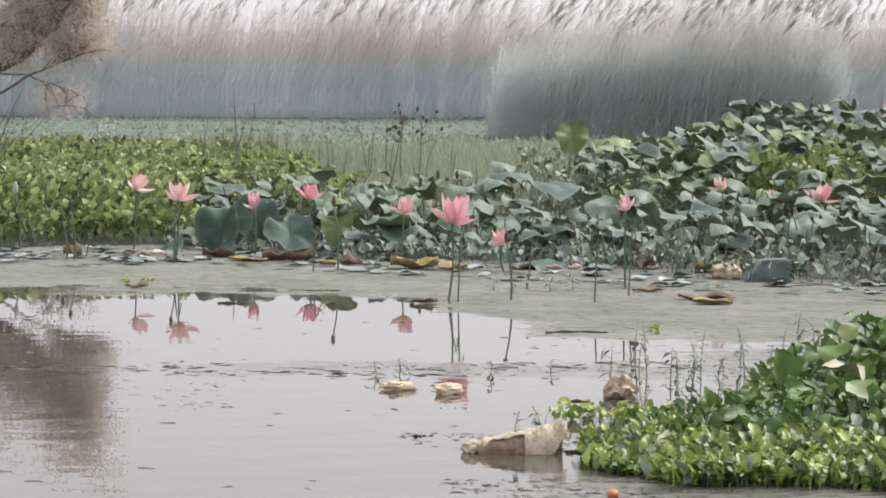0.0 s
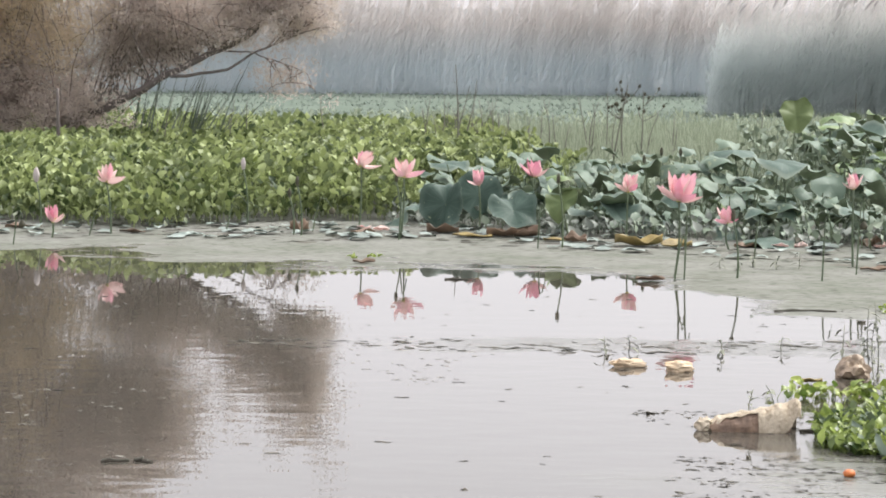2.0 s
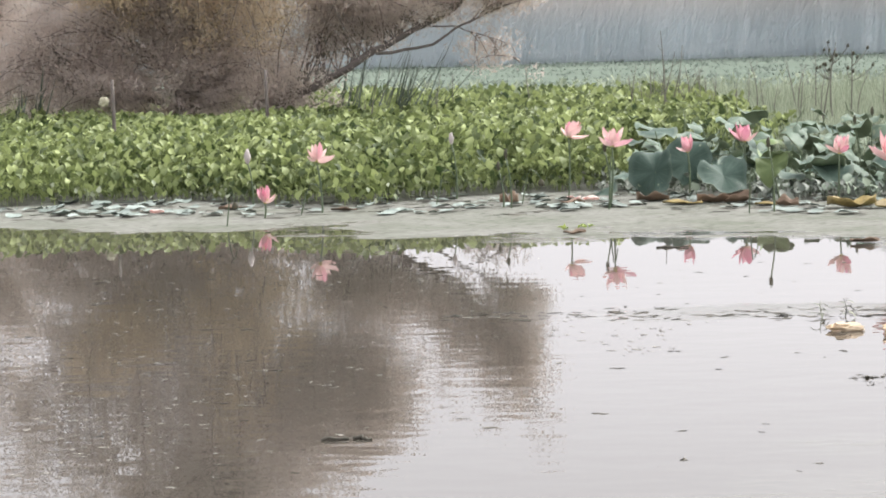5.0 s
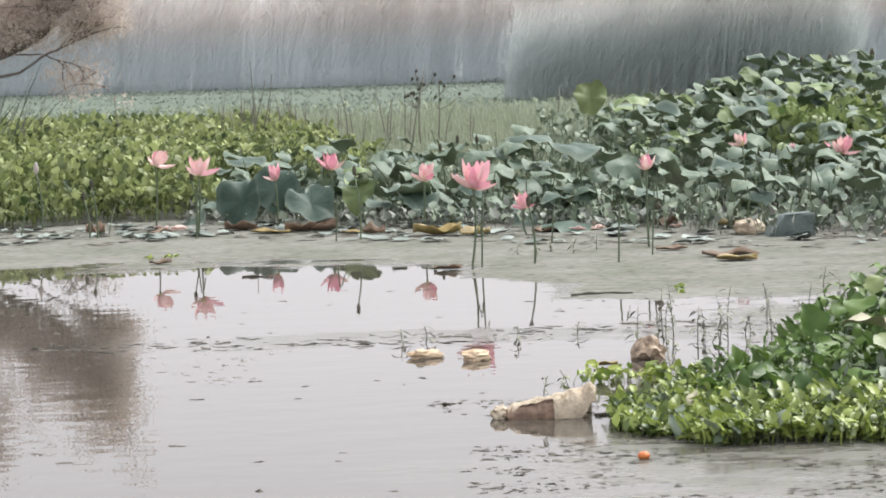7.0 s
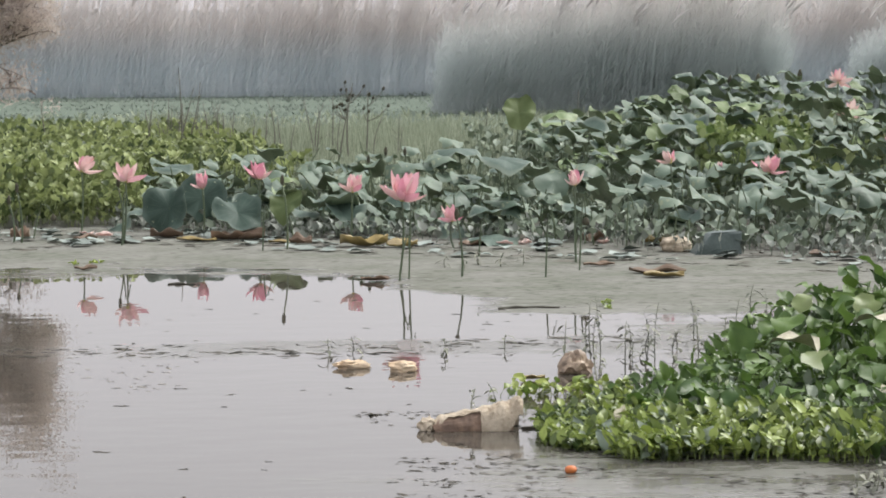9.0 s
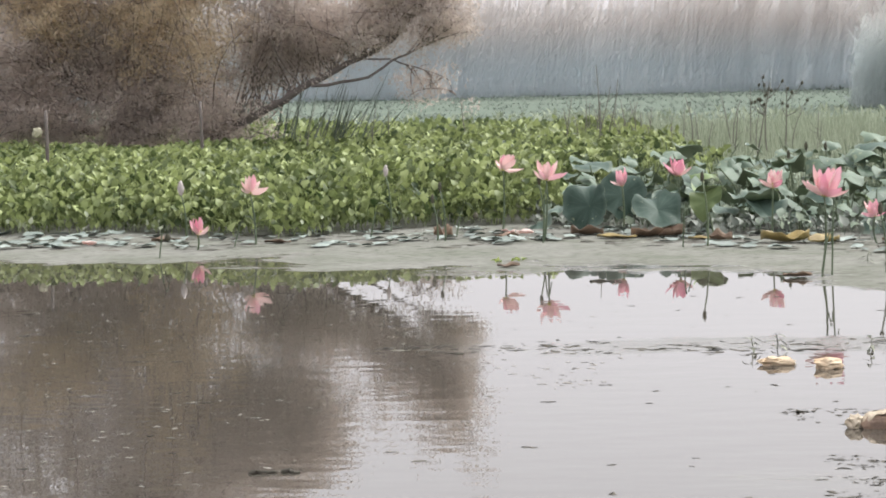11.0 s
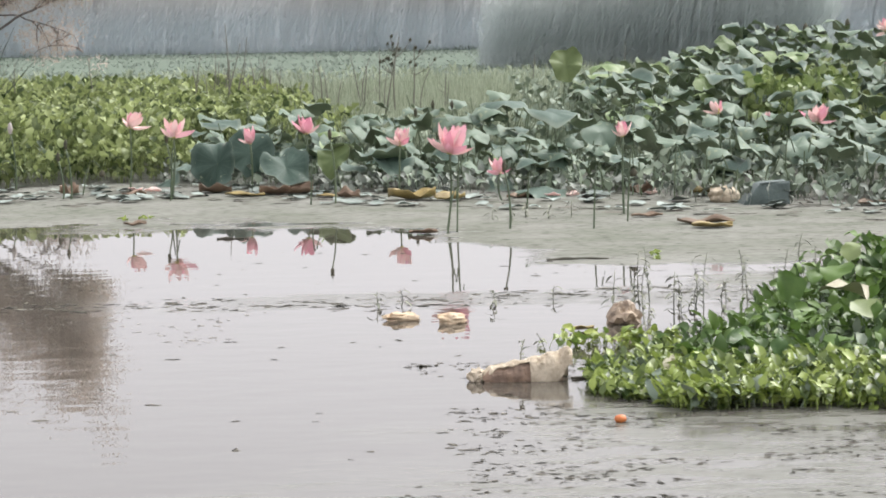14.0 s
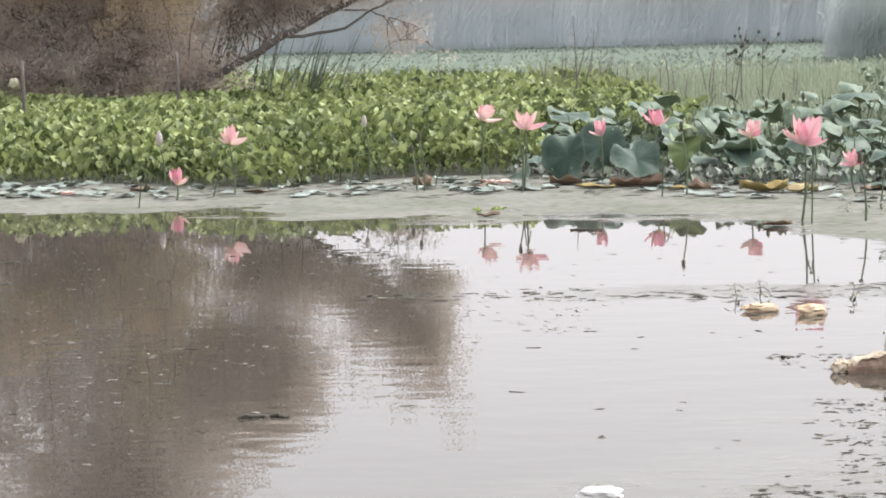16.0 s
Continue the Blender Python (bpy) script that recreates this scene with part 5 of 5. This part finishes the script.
def sunken_tub(x, y):
    """A dented tub with one side slanting down into the water and a turned rim along its top."""
    bm = bmesh.new()
    lower, upper = [], []
    for a, b in ((-0.20, -0.12), (0.185, -0.13), (0.185, 0.12), (-0.20, 0.13)):
        lower.append(bm.verts.new((a, b, -0.04)))
        upper.append(bm.verts.new((-0.045 if a < 0 else 0.175, b * 0.9, 0.15 if a < 0 else 0.165)))
    bm.faces.new(lower[::-1])
    bm.faces.new(upper)
    for i in range(4):
        j = (i + 1) % 4
        bm.faces.new((lower[i], lower[j], upper[j], upper[i]))
    bmesh.ops.bevel(bm, geom=list(bm.edges), offset=0.014, segments=3, affect="EDGES", profile=0.5)
    bmesh.ops.subdivide_edges(bm, edges=[e for e in bm.edges if e.calc_length() > 0.05], cuts=4, use_grid_fill=True)
    for v in bm.verts:
        v.co += 0.012 * Vector((grown(v.co.y * 9, v.co.z * 9, 1), grown(v.co.x * 9, v.co.z * 9, 2), 0.6 * grown(v.co.x * 9, v.co.y * 9, 3)))
    me = bpy.data.meshes.new("tub")
    bm.to_mesh(me)
    bm.free()
    me.materials.append(TUB)
    ob = thing("plastic_tub", "grey-green sunken tub lying among the lotus", "litter", pose(x, y, 0, 0, 0, 4))
    part("body", me, ob)
    v, f = tube([(0.176, -0.10, 0.162), (0.06, -0.108, 0.158), (-0.045, -0.104, 0.150)], [0.007, 0.007, 0.006], 6)
    part("rim", mesh_of("rim", v, f, TUB), ob)


sunken_tub(2.35, 18.3)
lump("pale_sack", 2.09, 18.5, 0.11, 0.10, 0.065, 0, SACK, "pale crumpled sack lying by the lotus", "litter", 71, 0.2, 2.6, 0.3)


def stake(x, y, height):
    ob = thing("wooden_stake", "weathered stake with a pale scrap tied to it", "stake", pose(x, y, 0))
    v, f = tube(arc((0, 0, -0.05), (0.03, 0, height), (0.015, 0, 0), 6), [0.022, 0.022, 0.02, 0.02, 0.019, 0.017], 7)
    part("post", mesh_of("post", v, f, BARK), ob)
    lump("scrap", -0.08, -0.02, 0.05, 0.03, 0.045, 0, PALE_LEAF, "pale scrap", "", 81, 0.3, 2.5, 0.0, ob).matrix_basis = pose(-0.06, -0.02, height * 0.78)


stake(-7.80, 25.0, 1.02)
post, rings = tube(arc((0, 0, -0.05), (0.01, 0, 1.03), (0.01, 0, 0), 6), [0.022, 0.022, 0.02, 0.02, 0.019, 0.017], 7)
thing("wooden_stake", "weathered grey stake behind the hyacinth", "stake", pose(-6.76, 27.5, 0), mesh_of("wooden_stake", post, rings, BARK))


def stick(x, y, length, yaw, label="dark stick floating on the scum"):
    r = np.random.default_rng(int(abs(x * 100)))
    line = arc((-length / 2, 0, 0.003), (length / 2, 0, 0.003), (0, 0.008, 0.002), 8) + r.normal(0, 0.012, (8, 3)) * np.array([0, 1, 0.15])
    v, f = tube(line, np.linspace(0.008, 0.004, 8) * r.uniform(0.6, 1.4, 8), 6)
    thing("stick", label, "stick", pose(x, y, 0, 0, 0, yaw), mesh_of("stick", v, f, CRUMB))


stick(0.78, 14.5, 0.36, 3)
stick(-2.03, 8.85, 0.10, 2, "short dark stick floating on open water")
stick(-1.93, 8.86, 0.07, -20, "short dark stick floating on open water")
stick(-0.1, 10.3, 0.03, 30, "black scrap of twig floating on open water")
stick(-1.35, 16.2, 0.2, 3)
stick(0.62, 9.9, 0.25, -3)


def crumbs(name, count, box, inside, size, label, seed, mat_=None):
    r = np.random.default_rng(seed)
    x, y = r.uniform(box[0], box[1], count), r.uniform(box[2], box[3], count)
    keep = np.array([inside(a, b) for a, b in zip(x, y)])
    x, y = x[keep], y[keep]
    sets = []
    pick = r.integers(0, 6, len(x))
    for k in range(6):
        w = r.uniform(0.04, 0.36, 5) * np.array([0.4, 1, 1, 0.8, 0.2])
        v, f = strip(w)
        v += r.normal(0, 0.13, v.shape) * np.array([1, 1, 0])
        q = pick == k
        n = q.sum()
        along = np.where(r.random(n) < 0.5, np.pi / 2 + r.normal(0, 0.4, n), r.uniform(0, 6.28, n))
        sets.append(scatter((v, f), np.c_[x[q], y[q], np.full(n, 0.001)], turns(along, np.zeros(n)), size * r.uniform(0.25, 1.0, n) ** 3.2 * 2.1))
    v, f = joined(sets)
    return thing(name, label, "debris", data=mesh_of(name, v, f, mat_ or CRUMB), kind="stuff")


crumbs("floating_debris", 21000, (-0.9, 3.4, 6.9, 10.4), lambda x, y: x + 0.9 * grown(x, y, 3, 1.4) > 0.0 and grown(x, y * 2, 5, 1.6) + 0.7 * grown(x, y * 1.7, 6, 5) > 0.0, 0.019, "dark leaf scraps scattered on the near scum", 71)
crumbs("floating_debris", 1500, (-2.2, 2.0, 11.9, 13.4), lambda x, y: abs(y - 12.6 - 0.5 * grown(x, 0, 3, 0.6)) < 0.25 + 0.2 * grown(x, y, 5, 2), 0.045, "dark scraps drifting in a line across the water", 72)
crumbs("floating_debris", 5200, (-7.0, 6.0, 16.4, 21.6), lambda x, y: y > (19.4 if x < -2 else stand_front(x) - 1.6) + 0.5 * grown(x, y, 5, 1.2) and y < stand_front(max(x, -2.0)) + 0.9, 0.075, "dark leaf scraps on the scum before the lotus", 73)
crumbs("floating_specks", 1600, (-7.5, 5.5, 18.2, 22.2), lambda x, y: stand_front(max(x, -2.0)) - 1.3 < y < stand_front(max(x, -2.0)) + 0.8 and grown(x, y, 15, 1.1) > -0.1, 0.05, "pale torn leaf flecks along the edge of the lotus", 77, CHAFF)
crumbs("floating_debris", 700, (0.4, 4.5, 13.5, 18.0), lambda x, y: grown(x, y, 7, 0.9) > 0.0, 0.036, "dark scraps on the grey scum", 74)
crumbs("floating_debris", 300, (-5.0, 0.5, 7.0, 16), lambda x, y: True, 0.03, "tiny specks floating on open water", 75)
crumbs("floating_specks", 4200, (-5.5, -0.8, 7.6, 16), lambda x, y: grown(x, y, 12, 0.5) + 0.5 * grown(x, y, 13, 1.5) - 0.25 * (x + 2.2) > 0.05, 0.021, "pale specks of chaff on the open water", 76, CHAFF)


# ---- the near raft of water hyacinth and creeping weeds ----
def raft_front(x):
    return 9.45 - 0.62 * (x - 0.5) + 0.10 * (x - 0.5) ** 2 + 0.12 * math.sin(x * 5) if x < 3.4 else 8.6


def raft_back(x):
    return min(9.75 + 1.35 * (x - 0.5) + 1.5 * max(x - 1.15, 0), 12.3) + 0.1 * math.sin(x * 4)


def raft_top(x, y):
    tall = min(max((x - 1.45) / 0.8, 0), 1) * min(max((y - raft_front(x) - 0.7) / 1.3, 0), 1)
    low = 0.10 * min(max((x - 0.35) / 0.6, 0.4), 1)
    return low + 0.05 * grown(x, y, 5, 2) + tall * (0.215 + 0.14 * min(max((x - 2.2) / 0.9, 0), 1)) + 0.03 * min(max(y - raft_front(x), 0), 1)


def on_raft(x, y):
    return x > 0.55 and raft_front(x) + 0.12 * grown(x, y, 9, 3) < y < raft_back(x)


def raft_leaf_mesh(seed, tip, mat_):
    v, f = ragged_leaf(seed, 9, 0.38)
    m = turns(np.array([0.0]), np.array([tip]))[0]
    s, g = tube(arc((0, -0.25, -0.9), (0, 0, 0), (0, -0.1, 0), 4), [0.04, 0.038, 0.035, 0.03], 4, close=False)
    v, f = joined([(v @ m.T, f), (s, g)])
    return mesh_of("leaf", v, f, mat_)


RAFT_LEAVES = [raft_leaf_mesh(k, t, RAFT_LEAF) for k, t in enumerate((0.15, 0.45, 0.75, 1.05, 0.3, 0.6, 0.9, 1.2, 0.2, 0.7))]
TALL_LEAVES = [raft_leaf_mesh(k + 20, t, HYACINTH_TALL) for k, t in enumerate((0.25, 0.6, 0.9, 1.2, 0.45, 1.0, 0.7, 1.3))]
raft = thing("water_hyacinth_raft", "bright green raft of hyacinth and creeping weeds on the near water", "water plants", pose(0, 0, 0))


def broad_leaved(x, y):
    """Where the tall, dark, broad-leaved plants take over from the bright creeping weed."""
    return raft_top(x, y) + 0.06 * grown(x, y, 2, 6) > 0.21 or x + 0.35 * grown(x, y, 4, 2.5) > 1.85 or (x > 0.95 and y - raft_front(x) > 0.7 + 0.4 * grown(x, y, 4, 2.5))


def raft_fill(name, count, mat_, size, lo, hi, seed, tall=None):
    r = np.random.default_rng(seed)
    x, y = r.uniform(0.4, 6.0, count), r.uniform(8.0, 14.2, count)
    keep = np.array([on_raft(a, b) and (tall is None or broad_leaved(a, b) == tall) for a, b in zip(x, y)])
    x, y = x[keep], y[keep]
    z = np.array([raft_top(a, b) for a, b in zip(x, y)]) * r.uniform(lo, hi, len(x))
    sets = []
    pick = r.integers(0, 8, len(x))
    for k in range(8):
        v, f = ragged_leaf(40 + k, 5, 0.31)
        s, g = ribbon([0.04, 0.03], bend=0.1, length=0.7)
        v, f = joined([(v @ turns(np.array([0.0]), np.array([0.1 + 0.19 * k]))[0].T, f), (s @ turns(np.array([0.3]), np.array([-1.4]))[0].T, g)])
        q = pick == k
        sets.append(scatter((v, f), np.c_[x[q], y[q], z[q]], turns(r.normal(0, 1.2, q.sum()), r.normal(0, 0.3, q.sum())), size * r.uniform(0.5, 1.4, q.sum()) * np.where(z[q] > 0.2, 1.5, 1.0)))
    v, f = joined(sets)
    tagged(part(name, mesh_of(name, v, f, mat_), raft), kind="stuff")


raft_fill("foliage", 100000, RAFT_STUFF, 0.055, 0.15, 0.9, 91, False)
raft_fill("tall_foliage", 19000, RAFT_TALL, 0.066, 0.15, 0.95, 93, True)
raft_fill("undergrowth", 8000, UNDER, 0.07, 0.1, 0.6, 92)
# small pale leaf pieces imitate bright glints on the raft
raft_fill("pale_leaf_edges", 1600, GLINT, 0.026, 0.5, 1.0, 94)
rr = random.Random(14)
made = 0
while made < 300:
    x, y = rr.uniform(0.45, 3.6), rr.uniform(8.0, 13.6)
    if not on_raft(x, y):
        continue
    top = raft_top(x, y)
    tall = broad_leaved(x, y) or (y > raft_front(x) + 0.35 and rr.random() < 0.16)
    if tall and rr.random() < 0.1:
        continue
    p = part("leaf", rr.choice(TALL_LEAVES if tall else RAFT_LEAVES), raft)
    size = (rr.uniform(0.08, 0.14) + 0.04 * (x > 1.8) * rr.random() if top > 0.24 else rr.uniform(0.06, 0.11)) if tall else rr.uniform(0.035, 0.062)
    p.matrix_basis = pose(x, y, top * rr.uniform(0.75, 1.1), rr.gauss(0, 16), rr.gauss(0, 16), rr.gauss(0, 70)) @ Matrix.Scale(size, 4)
    made += 1
# single broad leaves that stand out of the tall part
for x, y, z, size, tip, yaw, mat_, words in ((1.50, 10.9, 0.17, 0.14, 75, 25, HYACINTH_TALL, "upright dark green leaf"), (1.68, 10.8, 0.26, 0.16, 40, -20, HYACINTH_TALL, "broad dark green leaf"),
                                             (1.74, 10.2, 0.17, 0.15, 35, 30, FRESH, "yellowing broad leaf"), (2.03, 10.25, 0.13, 0.17, 50, -15, HYACINTH_TALL, "broad dull green leaf"),
                                             (1.25, 9.9, 0.10, 0.15, 18, 80, HYACINTH_TALL, "flat grey-green leaf"), (1.52, 9.9, 0.10, 0.14, 25, -60, HYACINTH_TALL, "flat grey-green leaf"),
                                             (1.93, 10.05, 0.14, 0.16, 58, 12, HYACINTH_TALL, "broad round grey-green leaf"), (1.78, 11.0, 0.33, 0.12, 60, -40, FRESH, "bright young leaf"), (2.05, 10.9, 0.33, 0.13, 65, 10, FRESH, "bright young leaf")):
    p = part("leaf", mesh_of("leaf", *ragged_leaf(int(x * 100), 9, 0.5), mat_), raft, words)
    p.matrix_basis = pose(x, y, z, tip, 0, yaw) @ Matrix.Scale(size, 4)
# withered pale leaves lying on the raft
for x, y, z, s, yaw in ((1.72, 10.2, 0.26, 0.20, 82), (2.16, 10.5, 0.32, 0.19, 60), (1.98, 9.75, 0.13, 0.15, 20), (0.86, 9.6, 0.07, 0.09, 15)):
    p = part("withered_leaf", mesh_of("leaf", *ragged_leaf(int(x * 100), 9, 0.34), PALE_LEAF), raft, "withered cream leaf")
    p.matrix_basis = pose(x, y, z, 35, 0, yaw) @ Matrix.Scale(s, 4)


def sprig(x, y, n, size, label="small green water weed sprig floating alone"):
    ob = thing("weed_sprig", label, "water plants", pose(x, y, 0))
    for k in range(n):
        p = part("leaf", rr.choice(RAFT_LEAVES), ob)
        p.matrix_basis = pose(rr.gauss(0, 0.06) * min(n / 8, 1.4), rr.gauss(0, 0.07), rr.uniform(0.005, 0.05) * (1.0 if n > 10 else 0.2), rr.gauss(10, 15), rr.gauss(0, 15), rr.uniform(0, 360)) @ Matrix.Scale(size * rr.uniform(0.7, 1.2), 4)


sprig(1.22, 14.5, 7, 0.055)
sprig(0.62, 10.85, 42, 0.05, "green weed sprig beside the raft")
sprig(0.86, 10.85, 42, 0.05, "green weed sprig beside the raft")
sprig(2.07, 8.5, 16, 0.045, "small green weed standing in the water before the raft")
sprig(2.25, 8.45, 18, 0.045, "small green weed standing in the water before the raft")
for k in range(15):
    sprout(1.5 + 0.07 * k + wr.gauss(0, 0.05), 8.42 + wr.gauss(0, 0.09), wr.uniform(0.05, 0.17), 500 + k, "short thin weed sprout standing in the water")
sprig(-2.1, 17.9, 4, 0.06)
sprig(-2.25, 17.8, 3, 0.05)
